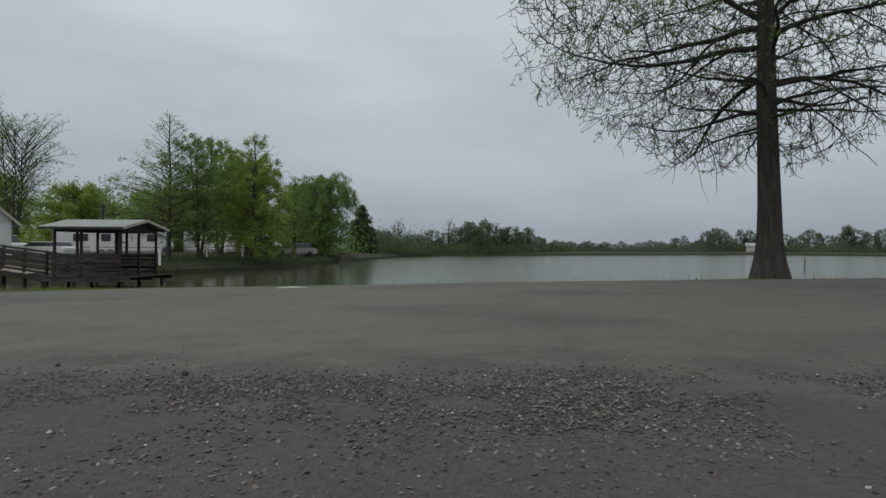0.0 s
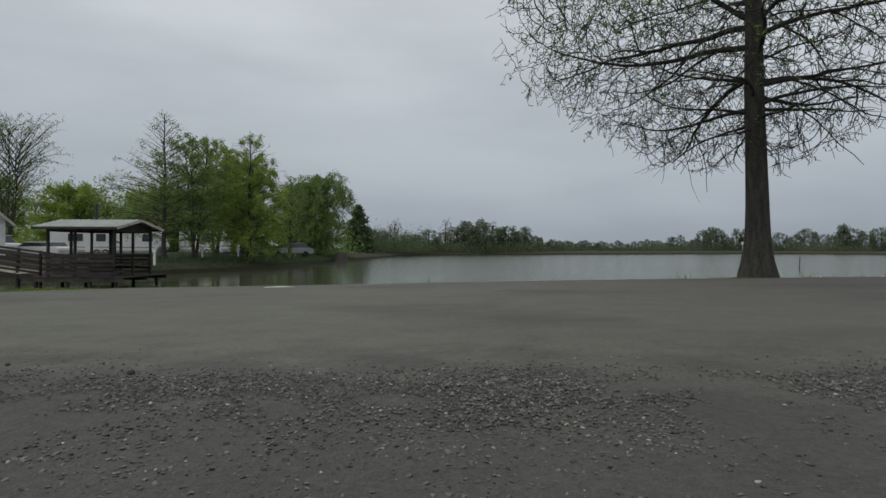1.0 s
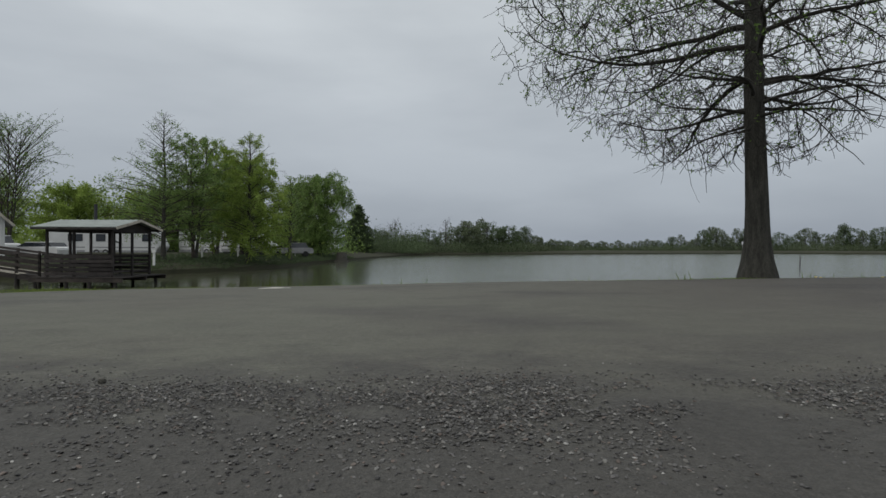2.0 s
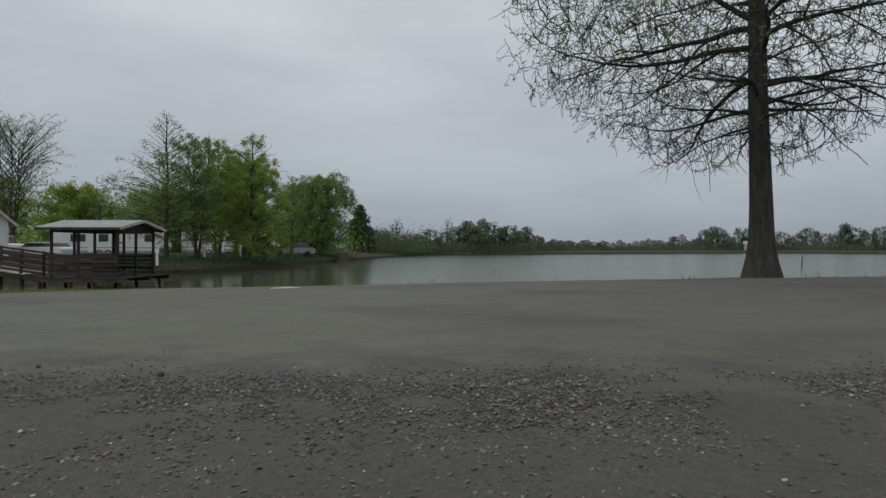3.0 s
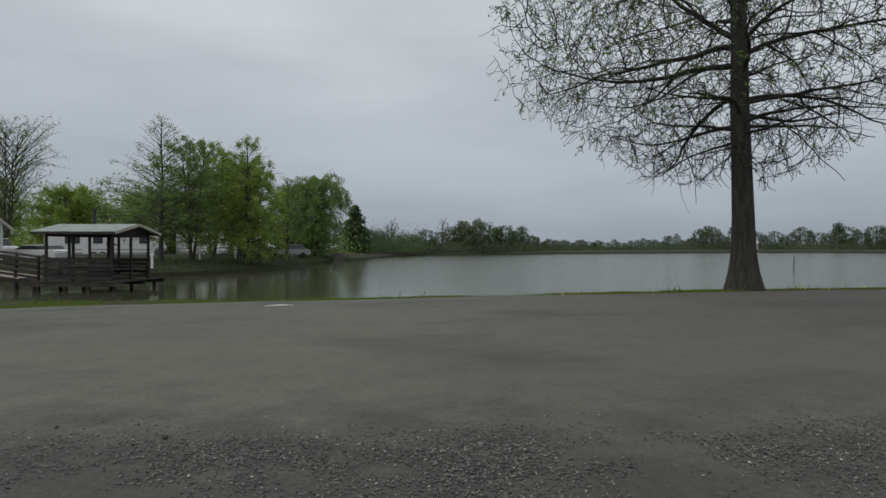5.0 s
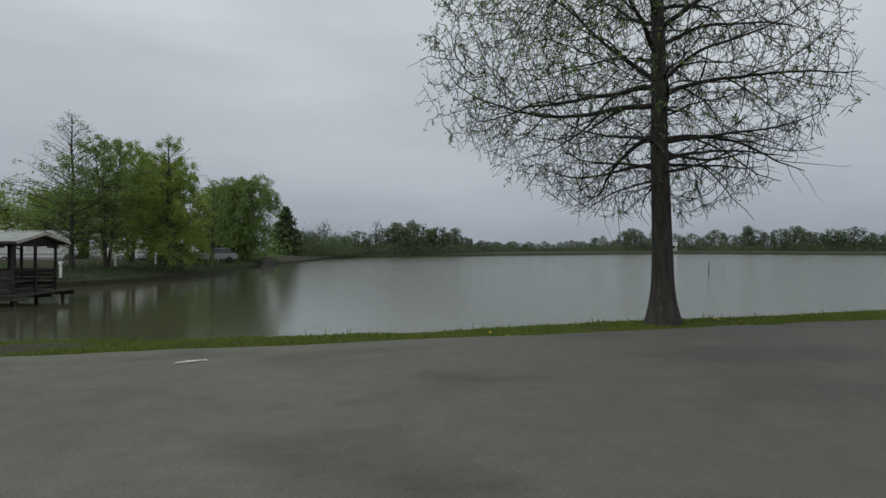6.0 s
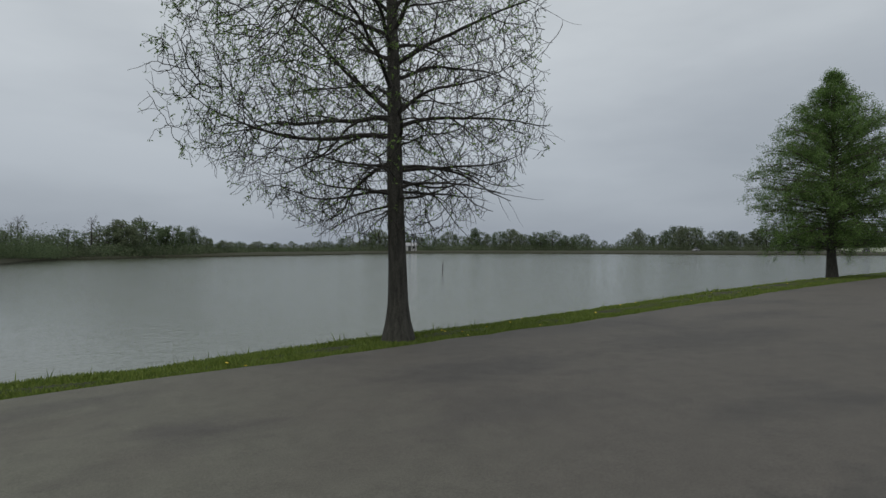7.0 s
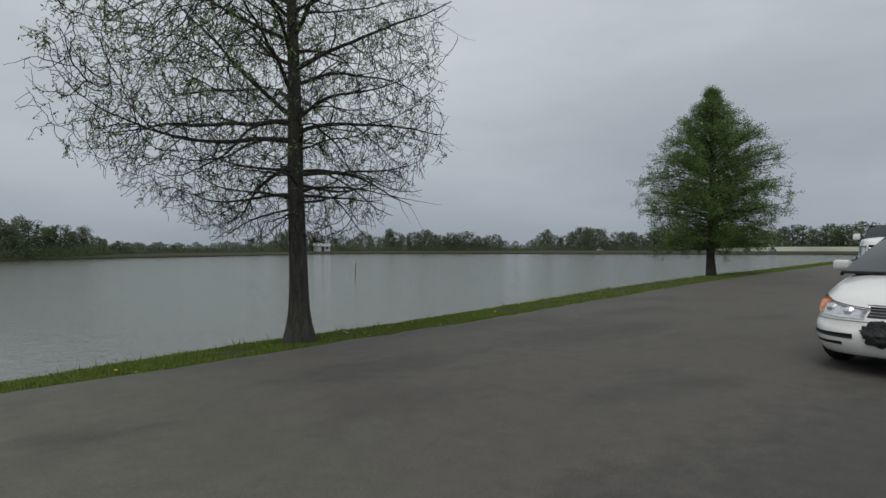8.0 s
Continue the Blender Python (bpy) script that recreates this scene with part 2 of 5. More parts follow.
WATER = bpy.data.materials.new("pond_water")
WATER.use_nodes = True
_n, _l = WATER.node_tree.nodes, WATER.node_tree.links
_b = _n["Principled BSDF"]
_b.inputs["Roughness"].default_value = 0.09
_b.inputs["IOR"].default_value = 1.33
_co, _mp = _n.new("ShaderNodeTexCoord"), _n.new("ShaderNodeMapping")
_mp.inputs["Scale"].default_value = (0.8, 1.0, 1)
_t1, _t2 = _n.new("ShaderNodeTexNoise"), _n.new("ShaderNodeTexNoise")
_t1.inputs["Scale"].default_value, _t2.inputs["Scale"].default_value = 2.2, 9.0
_t1.inputs["Detail"].default_value, _t2.inputs["Detail"].default_value = 3, 2
_bp, _ad = _n.new("ShaderNodeBump"), _n.new("ShaderNodeMath")
_ad.operation = "ADD"
_bp.inputs["Strength"].default_value, _bp.inputs["Distance"].default_value = 0.4, 0.05
_l.new(_co.outputs["Object"], _mp.inputs[0])
_l.new(_mp.outputs[0], _t1.inputs["Vector"])
_l.new(_mp.outputs[0], _t2.inputs["Vector"])
_l.new(_t1.outputs[0], _ad.inputs[0])
_l.new(_t2.outputs[0], _ad.inputs[1])
_l.new(_ad.outputs[0], _bp.inputs["Height"])
_l.new(_bp.outputs[0], _b.inputs["Normal"])
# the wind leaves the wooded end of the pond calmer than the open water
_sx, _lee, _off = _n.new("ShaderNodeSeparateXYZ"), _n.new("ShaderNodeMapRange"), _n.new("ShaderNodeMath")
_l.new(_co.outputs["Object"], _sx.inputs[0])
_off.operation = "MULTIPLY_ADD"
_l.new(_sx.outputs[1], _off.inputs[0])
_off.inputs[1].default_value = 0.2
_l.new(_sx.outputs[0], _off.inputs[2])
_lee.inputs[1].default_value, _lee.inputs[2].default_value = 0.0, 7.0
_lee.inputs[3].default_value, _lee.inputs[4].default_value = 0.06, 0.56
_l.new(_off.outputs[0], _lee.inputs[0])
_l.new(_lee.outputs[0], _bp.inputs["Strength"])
# tree reflection put into the water colour: darker olive towards the wooded end
_tree_mirror, _tone = _n.new("ShaderNodeMapRange"), _n.new("ShaderNodeMix")
_tree_mirror.inputs[1].default_value, _tree_mirror.inputs[2].default_value = -1.5, 2.5
_l.new(_off.outputs[0], _tree_mirror.inputs[0])
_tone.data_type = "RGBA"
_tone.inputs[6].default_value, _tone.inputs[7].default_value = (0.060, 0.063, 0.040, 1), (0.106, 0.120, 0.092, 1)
_l.new(_tree_mirror.outputs[0], _tone.inputs[0])
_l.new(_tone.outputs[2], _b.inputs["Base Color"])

# ---- building helpers ----


def empty_thing(name, label, category, at=(0, 0, 0), turn=0, group="", kind=""):
    e = new(name)
    e.empty_display_size = 0.3
    e.matrix_world = pose(*at, 0, 0, turn)
    return tagged(e, label, category, group, kind)


def mesh_of(name, verts, faces, material, smooth=False):
    me = bpy.data.meshes.new(name)
    me.from_pydata([tuple(v) for v in verts], [], [tuple(f) for f in faces])
    me.materials.append(material)
    if smooth:
        me.polygons.foreach_set("use_smooth", [True] * len(me.polygons))
    me.update()
    return me


def part(name, data, material, parent, label=""):
    """Links a bmesh, or a ready mesh, as one object under a thing or a part."""
    if isinstance(data, bmesh.types.BMesh):
        me = bpy.data.meshes.new(name)
        bmesh.ops.recalc_face_normals(data, faces=data.faces[:])
        data.to_mesh(me)
        data.free()
        me.materials.append(material)
    else:
        me = data
    ob = new(name, me)
    ob.parent = parent
    return tagged(ob, label)


def box_bm(size, at=(0, 0, 0), turn=(0, 0, 0), bevel=0.0, bm=None):
    bm = bm or bmesh.new()
    made = bmesh.ops.create_cube(bm, size=1.0, matrix=pose(*at, *turn) @ Matrix.Diagonal((*size, 1)))
    if bevel:
        edges = list({e for v in made["verts"] for e in v.link_edges})
        bmesh.ops.bevel(bm, geom=edges, offset=bevel, segments=2, profile=0.6, affect="EDGES")
    return bm


def beam_bm(a, b, w, h, bevel=0.0, bm=None):
    """A timber from a to b."""
    a, b = Vector(a), Vector(b)
    bm = bm or bmesh.new()
    d = b - a
    m = Matrix.Translation((a + b) / 2) @ d.to_track_quat("X", "Z").to_matrix().to_4x4() @ Matrix.Diagonal((d.length, w, h, 1))
    made = bmesh.ops.create_cube(bm, size=1.0, matrix=m)
    if bevel:
        bmesh.ops.bevel(bm, geom=list({e for v in made["verts"] for e in v.link_edges}), offset=bevel, segments=1, affect="EDGES")
    return bm


def round_bm(r0, r1, height, at=(0, 0, 0), turn=(0, 0, 0), sides=16, bm=None, bevel=0.0):
    bm = bm or bmesh.new()
    made = bmesh.ops.create_cone(bm, cap_ends=True, segments=sides, radius1=r0, radius2=r1, depth=height, matrix=pose(*at, *turn))
    if bevel:
        rim = [e for e in {e for v in made["verts"] for e in v.link_edges} if e.is_manifold and e.calc_face_angle(0) > 1.0]
        bmesh.ops.bevel(bm, geom=rim, offset=bevel, segments=2, affect="EDGES")
    return bm


class Tubes:
    """Gathers tapered tubes into one mesh."""

    def __init__(self):
        self.v, self.f = [], []

    def add(self, pts, radii, sides):
        base = len(self.v)
        n = len(pts)
        for i, p in enumerate(pts):
            d = (pts[min(i + 1, n - 1)] - pts[max(i - 1, 0)])
            d = d.normalized() if d.length > 1e-9 else Vector((0, 0, 1))
            u = d.orthogonal().normalized() if abs(d.z) > 0.95 else d.cross(Vector((0, 0, 1))).normalized()
            w = d.cross(u)
            for k in range(sides):
                a = 2 * math.pi * k / sides
                self.v.append(p + (u * math.cos(a) + w * math.sin(a)) * radii[i])
        for i in range(n - 1):
            for k in range(sides):
                k2 = (k + 1) % sides
                self.f.append((base + i * sides + k, base + i * sides + k2, base + (i + 1) * sides + k2, base + (i + 1) * sides + k))
        self.f.append(tuple(base + (n - 1) * sides + k for k in range(sides)))

    def mesh(self, name, material, smooth=True):
        return mesh_of(name, self.v, self.f, material, smooth)


class Leaves:
    """Gathers small leaf blades into one mesh."""

    def __init__(self):
        self.v, self.f = [], []

    def add(self, p, d, length, width, rng):
        side = d.cross(Vector((rng.uniform(-1, 1), rng.uniform(-1, 1), rng.uniform(-1, 1))))
        if side.length < 1e-4:
            return
        side = side.normalized() * width
        b = len(self.v)
        mid = p + d * length * 0.5
        self.v += [p, mid + side * 0.5, p + d * length, mid - side * 0.5]
        self.f.append((b, b + 1, b + 2, b + 3))

    def mesh(self, name, material):
        return mesh_of(name, self.v, self.f, material)


def rand_dir(rng):
    while True:
        v = Vector((rng.uniform(-1, 1), rng.uniform(-1, 1), rng.uniform(-1, 1)))
        if 0.05 < v.length < 1:
            return v.normalized()


def wander(p, d, length, steps, rng, wiggle, pull, pull_grow=0.0):
    """A crooked line: it wiggles, and bends by pull (up above 0, down below)."""
    pts = [p.copy()]
    d = d.normalized()
    for i in range(steps):
        d = d + rand_dir(rng) * wiggle + Vector((0, 0, pull + pull_grow * i / steps))
        d.normalize()
        p = p + d * (length / steps)
        pts.append(p.copy())
    return pts


def along(pts, t):
    x = t * (len(pts) - 1)
    i = min(int(x), len(pts) - 2)
    return pts[i].lerp(pts[i + 1], x - i), (pts[i + 1] - pts[i]).normalized()

# ---- large structure: ground, pond, road ----
WATER_Z = -1.5
NEAR_EDGE = [(-60, -1.2), (-40, 1.2), (-26, 5.5), (-14, 8.0), (-8, 8.3), (-4.8, 7.86), (-2.5, 7.40), (0.45, 7.24), (2.4, 7.66), (5.7, 8.2), (9.1, 8.95), (15.7, 10.7), (23.7, 12.4), (37, 14.4), (61, 18.5), (100, 26), (180, 42), (250, 62)]
FAR_EDGE = [(278, 90), (250, 112), (222, 145), (207, 168), (188, 205), (158, 233), (117, 236), (63, 193), (34, 176), (20, 166), (9, 157), (0, 144), (-11, 130), (-12.9, 108), (-14.5, 82), (-15.5, 62), (-15.2, 48), (-16.5, 40), (-19.5, 34), (-24, 30.5), (-27.5, 27.5), (-40, 20), (-62, 8)]
ROAD_EDGE = [(-60, -3), (-26, 2.6), (-12, 5.15), (-4.6, 5.95), (-1.9, 5.95), (0.1, 6.05), (2.6, 6.3), (4.4, 6.55), (6.7, 6.92), (10.7, 7.72), (18.6, 9.4), (40, 12.9), (60, 16.7), (110, 26)]
EDGE_FALL = [(-60, -0.6), (-12, -0.45), (-4.6, -0.245), (-1.9, -0.172), (0.1, -0.124), (3.5, -0.075), (6.5, -0.065), (14, -0.03), (27, 0.03), (60, 0.06)]


def line_y(pts, x):
    return float(np.interp(x, [p[0] for p in pts], [p[1] for p in pts]))


def smooth_loop(pts, per):
    out = []
    n = len(pts)
    for i in range(n):
        p0, p1, p2, p3 = (Vector((*pts[(i + k) % n], 0)) for k in (-1, 0, 1, 2))
        for j in range(per):
            t = j / per
            a = p1 + (p2 - p1) * t
            c = 0.5 * ((2 * p1) + (p2 - p0) * t + (2 * p0 - 5 * p1 + 4 * p2 - p3) * t * t + (3 * p1 - p0 - 3 * p2 + p3) * t ** 3)
            seg = (p2 - p1).length
            ok = max((p1 - p0).length, (p3 - p2).length) < 4 * seg
            out.append(c if ok else a)
    return out


loop = smooth_loop(NEAR_EDGE + FAR_EDGE, 6)
N_LOOP = len(loop)
near_n = len(NEAR_EDGE) * 6
centre = Vector((100, 90, 0))
outward, nearness = [], []
for i in range(N_LOOP):
    d = loop[(i + 1) % N_LOOP] - loop[i - 1]
    outward.append(Vector((d.y, -d.x, 0)).normalized())
    nearness.append(1.0 if 4 <= i < near_n - 14 else 0.0)
nearness = [sum(nearness[(i + k) % N_LOOP] for k in range(-2, 3)) / 5 for i in range(N_LOOP)]
NEAR_RINGS = [(-1.6, -2.9), (-0.5, -1.75), (-0.12, -0.40), (0.06, -0.135), (0.6, -0.075), (9.0, -0.06), (30.0, -0.06)]
FAR_RINGS = [(-2.0, -2.6), (0.0, -1.62), (0.18, -1.2), (1.0, -0.95), (5.0, -0.55), (12.0, -0.3), (30.0, -0.25)]
verts, faces = [], []
for (on, zn), (of, zf) in zip(NEAR_RINGS, FAR_RINGS):
    for i in range(N_LOOP):
        k = nearness[i]
        p = loop[i] + outward[i] * (on * k + of * (1 - k))
        wob = noise.noise(p * 0.9) * 0.05 if of < 10 else 0.0
        verts.append((p.x + wob, p.y + wob, (zn + line_y(EDGE_FALL, p.x)) * k + zf * (1 - k) + wob * 0.5))
for i in range(N_LOOP):
    d = (loop[i] - centre).normalized()
    q = centre + d * 3500
    verts.append((q.x, q.y, -0.3))
for r in range(len(NEAR_RINGS)):
    for i in range(N_LOOP):
        j = (i + 1) % N_LOOP
        faces.append((r * N_LOOP + i, (r + 1) * N_LOOP + i, (r + 1) * N_LOOP + j, r * N_LOOP + j))
faces.append(tuple(range(N_LOOP)))
ground = tagged(new("ground", mesh_of("ground", verts, faces, EARTH)), "grassy earth banks round the pond, running to the horizon", "ground", kind="structure")
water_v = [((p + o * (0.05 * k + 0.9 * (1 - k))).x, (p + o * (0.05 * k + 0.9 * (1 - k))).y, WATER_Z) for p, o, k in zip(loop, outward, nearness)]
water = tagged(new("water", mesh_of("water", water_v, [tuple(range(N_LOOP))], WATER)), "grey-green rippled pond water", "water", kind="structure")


def road_z(x, y):
    """Height of the paving, which falls a little towards the pond."""
    d = line_y(ROAD_EDGE, x) - y
    return line_y(EDGE_FALL, x) * max(0.0, min(1.0, 1 - d / 5.2)) + 0.012 * noise.noise(Vector((x * 0.5, y * 0.5, 0)))


def road_mesh():
    xs = [-60 + 4 * i for i in range(13)] + [-10 + 0.35 * i for i in range(86)] + [20.5 + 2.5 * i for i in range(33)]
    across = [0.0, 0.05, 0.15, 0.3, 0.5, 0.8, 1.2, 1.7, 2.3, 3, 3.7, 4.4, 5.0, 5.5, 6, 6.5, 7, 8, 9.5, 11.5, 14, 18]
    v, f = [], []
    for x in xs:
        e = line_y(ROAD_EDGE, x) + 0.13 * noise.noise(Vector((x * 0.8, 3, 0))) + 0.05 * noise.noise(Vector((x * 3.1, 7, 0)))
        for k, d in enumerate(across):
            v.append((x, e - d, road_z(x, e - d) - (0.045 if k == 0 else 0.0)))
    m = len(across)
    for i in range(len(xs) - 1):
        for k in range(m - 1):
            f.append((i * m + k, i * m + k + 1, (i + 1) * m + k + 1, (i + 1) * m + k))
    return mesh_of("road", v, f, ASPHALT, True)


road = tagged(new("road", road_mesh()), "grey worn asphalt road with dusty dark stains", "road", kind="structure")

# ---- trees ----


def shape(*pairs):
    us, rs = [p[0] for p in pairs], [p[1] for p in pairs]
    return lambda u: float(np.interp(u, us, rs))

def trunk_tube(pts, radii, sides=20, flute=0.0, flare_z=0.6):
    """A trunk with a fluted, spreading foot."""
    v, f = [], []
    for i, (p, r) in enumerate(zip(pts, radii)):
        h = p.z - pts[0].z
        k = flute * max(0.0, 1 - h / flare_z)
        for s in range(sides):
            a = 2 * math.pi * s / sides
            rr = r * (1 + k * math.cos(5 * a + 0.8) + 0.5 * k * math.cos(9 * a)) * (1 + 0.05 * noise.noise(Vector((math.cos(a) * 2, math.sin(a) * 2, h * 1.5))))
            v.append((p.x + rr * math.cos(a), p.y + rr * math.sin(a), p.z))
    n = len(pts)
    for i in range(n - 1):
        for s in range(sides):
            s2 = (s + 1) % sides
            f.append((i * sides + s, i * sides + s2, (i + 1) * sides + s2, (i + 1) * sides + s))
    f.append(tuple((n - 1) * sides + s for s in range(sides)))
    return v, f


def crown_fill(rng, count, z0, z1, radius):
    """Random points that fill the crown; radius: its reach by height and bearing."""
    out = []
    while len(out) < count:
        z = rng.uniform(z0, z1)
        a = rng.uniform(0, 2 * math.pi)
        r = 3.6 * math.sqrt(rng.random())
        if r < radius(z, a) * (1 + 0.10 * noise.noise(Vector((3 * math.cos(a), 3 * math.sin(a), z * 1.6)))) and r > 0.22:
            out.append((r * math.cos(a), r * math.sin(a), z))
    return out


def grow_towards(nodes, parent, limb_of, goals, step, reach, kill, rng, rounds=70, sag=0.0):
    """Lets branches grow from the nodes towards the open points of the crown, and fork on the way."""
    pos = list(nodes)
    goals = np.array(goals)
    best = np.full(len(goals), 1e9)
    near = np.zeros(len(goals), dtype=int)
    fresh = list(range(len(pos)))
    for _ in range(rounds):
        new_pos = np.array([pos[i] for i in fresh])
        for k in range(0, len(fresh), 400):
            d = np.linalg.norm(goals[:, None, :] - new_pos[None, k:k + 400, :], axis=2)
            j = d.argmin(axis=1)
            dist = d[np.arange(len(goals)), j]
            closer = dist < best
            best[closer] = dist[closer]
            near[closer] = np.array(fresh[k:k + 400])[j[closer]]
        keep = best > kill
        goals, best, near = goals[keep], best[keep], near[keep]
        if not len(goals):
            break
        pull = {}
        for g, b, i in zip(goals, best, near):
            if b < reach:
                p = pos[i]
                v = pull.setdefault(int(i), [0.0, 0.0, 0.0])
                v[0] += (g[0] - p[0]) / b
                v[1] += (g[1] - p[1]) / b
                v[2] += (g[2] - p[2]) / b
        fresh = []
        for i, v in pull.items():
            d = Vector(v).normalized() if Vector(v).length > 1e-6 else rand_dir(rng)
            q = parent[i]
            if q >= 0:
                d = d + (Vector(pos[i]) - Vector(pos[q])).normalized() * 0.45
            d = (d + rand_dir(rng) * 0.36 + Vector((0, 0, -sag))).normalized() * step
            fresh.append(len(pos))
            parent.append(i)
            limb_of.append(limb_of[i])
            pos.append((pos[i][0] + d.x, pos[i][1] + d.y, pos[i][2] + d.z))
        if not fresh:
            break
    return pos


def bare_cypress(base, seed):
    """The tall half-bare cypress that stands on the bank: wide limbs that sag and turn up at their tips."""
    rng = random.Random(seed)
    tree = empty_thing("cypress_tree", "tall half-bare cypress with fluted foot on the bank", "tree", base)
    top = 8.9
    zs = [-0.35, -0.1, 0, 0.08, 0.18, 0.3, 0.45, 0.65, 0.9, 1.3, 1.8, 2.4, 3.1, 3.9, 4.8, 5.8, 6.8, 7.8, top]
    lean = lambda z: Vector((-0.030 * z + 0.012 * math.sin(z * 2.1), -0.013 * z + 0.01 * math.sin(z * 1.7 + 1), z))
    rad = lambda z: float(np.interp(z, [-0.35, 0, 0.2, 0.42, 0.7, 1.2, 2.5, 4.0, 6.0, 8.0, 9.0], [0.29, 0.245, 0.193, 0.156, 0.140, 0.129, 0.112, 0.086, 0.052, 0.02, 0.006]))
    v, f = trunk_tube([lean(z) for z in zs], [rad(z) for z in zs], 28, 0.07, 0.8)
    part("trunk", mesh_of("trunk", v, f, BARK, True), BARK, tree)
    right, away = Vector((0.78, -0.625, 0)), Vector((0.625, 0.78, 0))
    # height on the trunk, bearing (0 east along the road, 90 over the pond), rise, length
    limbs = [(2.88, 200, 0.06, 3.2), (3.12, 172, 0.26, 3.3), (3.2, 186, 0.95, 2.9), (2.42, 235, 0.20, 1.8), (3.0, 20, 0.42, 2.5), (3.18, 352, 0.50, 2.1), (2.38, 8, 0.16, 2.1),
             (2.42, 38, 0.22, 2.4), (2.25, 62, 0.02, 2.1), (2.5, 140, 0.0, 2.9), (2.7, 97, 0.22, 2.7), (2.75, 302, 0.28, 2.3), (2.25, 272, 0.03, 1.9), (2.1, 164, 0.06, 2.1),
             (2.0, 328, -0.02, 1.5), (3.45, 130, 0.4, 2.9), (3.55, 250, 0.45, 2.6), (3.7, 62, 0.38, 2.4), (1.95, 110, -0.05, 1.5), (2.05, 215, -0.02, 1.6), (2.15, 350, 0.03, 1.8), (2.1, 30, 0.0, 1.7), (1.9, 195, -0.12, 1.2), (1.85, 250, -0.1, 1.1)]
    for i in range(34):
        z = 3.9 + 4.5 * (i / 34) ** 1.15
        limbs.append((z, i * 137.5 + rng.uniform(-12, 12), rng.uniform(0.35, 0.7), float(np.interp(z, [3.9, 5, 7, 8.5], [2.6, 2.1, 1.2, 0.35])) * rng.uniform(0.85, 1.1)))
    tall = shape((1.30, 0.2), (1.45, 0.8), (1.76, 1.4), (2.17, 2.0), (2.65, 2.5), (3.3, 2.7), (4.3, 2.72), (5.1, 2.45), (6, 2.1), (7.4, 1.2), (8.9, 0.1))
    reach = lambda z, a: tall(z) * (1 - 0.19 * math.cos(a - 2.9 + math.pi))
    nodes, parent, limb_of, thick = [], [], [], []

    def shoot(p, d, length, r0, taper, k, root, step, wiggle, pull, lift):
        """One branch as a run of nodes; it sags by pull at first, and its tip lifts."""
        steps = max(4, int(length / step))
        first = len(nodes)
        for i in range(steps + 1):
            if i or root < 0:
                nodes.append(tuple(p))
                parent.append(root)
                root = len(nodes) - 1
                limb_of.append(k)
                thick.append(r0 * (1 - taper * (i / steps) ** 0.75))
            u = i / steps
            d = (d + rand_dir(rng) * wiggle + Vector((0, 0, -pull * (1 - u) + lift * max(0.0, u - 0.5)))).normalized()
            p = p + d * (length / steps)
        return list(range(first, len(nodes)))

    for k, (z, bearing, rise, length) in enumerate(limbs):
        a = radians(bearing)
        d = (right * math.cos(a) + away * math.sin(a) + Vector((0, 0, rise + 0.06))).normalized()
        r0 = 0.010 + 0.0110 * length
        main = shoot(lean(z), d, length * 0.90, r0, 0.84, k, -1, 0.10, 0.13, 0.024, 0.09)
        gap, side = 0.0, rng.choice((-1, 1))
        for c, i in enumerate(main[2:-1], 2):
            gap += 0.10
            if gap < 0.24 * rng.uniform(0.7, 1.4):
                continue
            gap, side = 0.0, -side
            u = c / len(main)
            d1 = (Vector(nodes[i]) - Vector(nodes[i - 1])).normalized()
            out = d1.cross(Vector((0, 0, 1))).normalized() * side
            d2 = d1 * rng.uniform(0.45, 1.0) + out * rng.uniform(0.35, 0.95) + Vector((0, 0, rng.choice((-0.55, -0.2, 0.1, 0.45)) + rng.uniform(-0.2, 0.2)))
            l2 = (0.35 + 0.46 * length * (1 - 0.75 * u)) * rng.uniform(0.55, 1.1)
            shoot(Vector(nodes[i]), d2, l2, min(thick[i] * 0.62, 0.006 + 0.0095 * l2), 0.72, k, i, 0.085, 0.19, 0.04, 0.13)
    n_main = len(nodes)
    turn = lambda g: tuple(right * g[0] + away * g[1] + lean(g[2]))
    goals = [turn(g) for g in crown_fill(rng, 6500, 1.30, 5.2, reach)] + [turn(g) for g in crown_fill(rng, 1200, 5.2, 8.8, reach)]
    pos = grow_towards(nodes, parent, limb_of, goals, 0.075, 0.75, 0.11, rng, rounds=26, sag=0.10)
    n = len(pos)
    load = [1.0] * n
    kids = [[] for _ in range(n)]
    for i in range(n - 1, -1, -1):
        q = parent[i]
        if q >= 0:
            kids[q].append(i)
            if i >= n_main:
                load[q] += load[i]
    radius = [thick[i] if i < n_main else min(0.011, 0.0031 + 0.0008 * load[i] ** 0.55) for i in range(n)]
    tubes = [Tubes() for _ in limbs]
    leaves = Leaves()
    base_v = Vector(base)

    def leafy(p):
        side = p.dot(right)
        clump = max(0.0, min(1.0, 0.42 + 2.0 * noise.noise(p * 1.15 + base_v)))
        high = max(0.0, min(1.0, (p.z - 2.2) / 2.0))
        out = max(0.0, min(1.0, (-side - 0.3) / 1.2))
        return 0.10 + clump * (0.15 + 0.85 * high) * (0.5 + 0.7 * out)

    def chain(start):
        """A run of nodes from a fork to the tip, by the heaviest child each time."""
        run = [start]
        while True:
            nxt = kids[run[-1]]
            if not nxt:
                return run
            run.append(max(nxt, key=lambda c: radius[c]))

    begun = set()
    todo = [i for i in range(n) if parent[i] == -1]
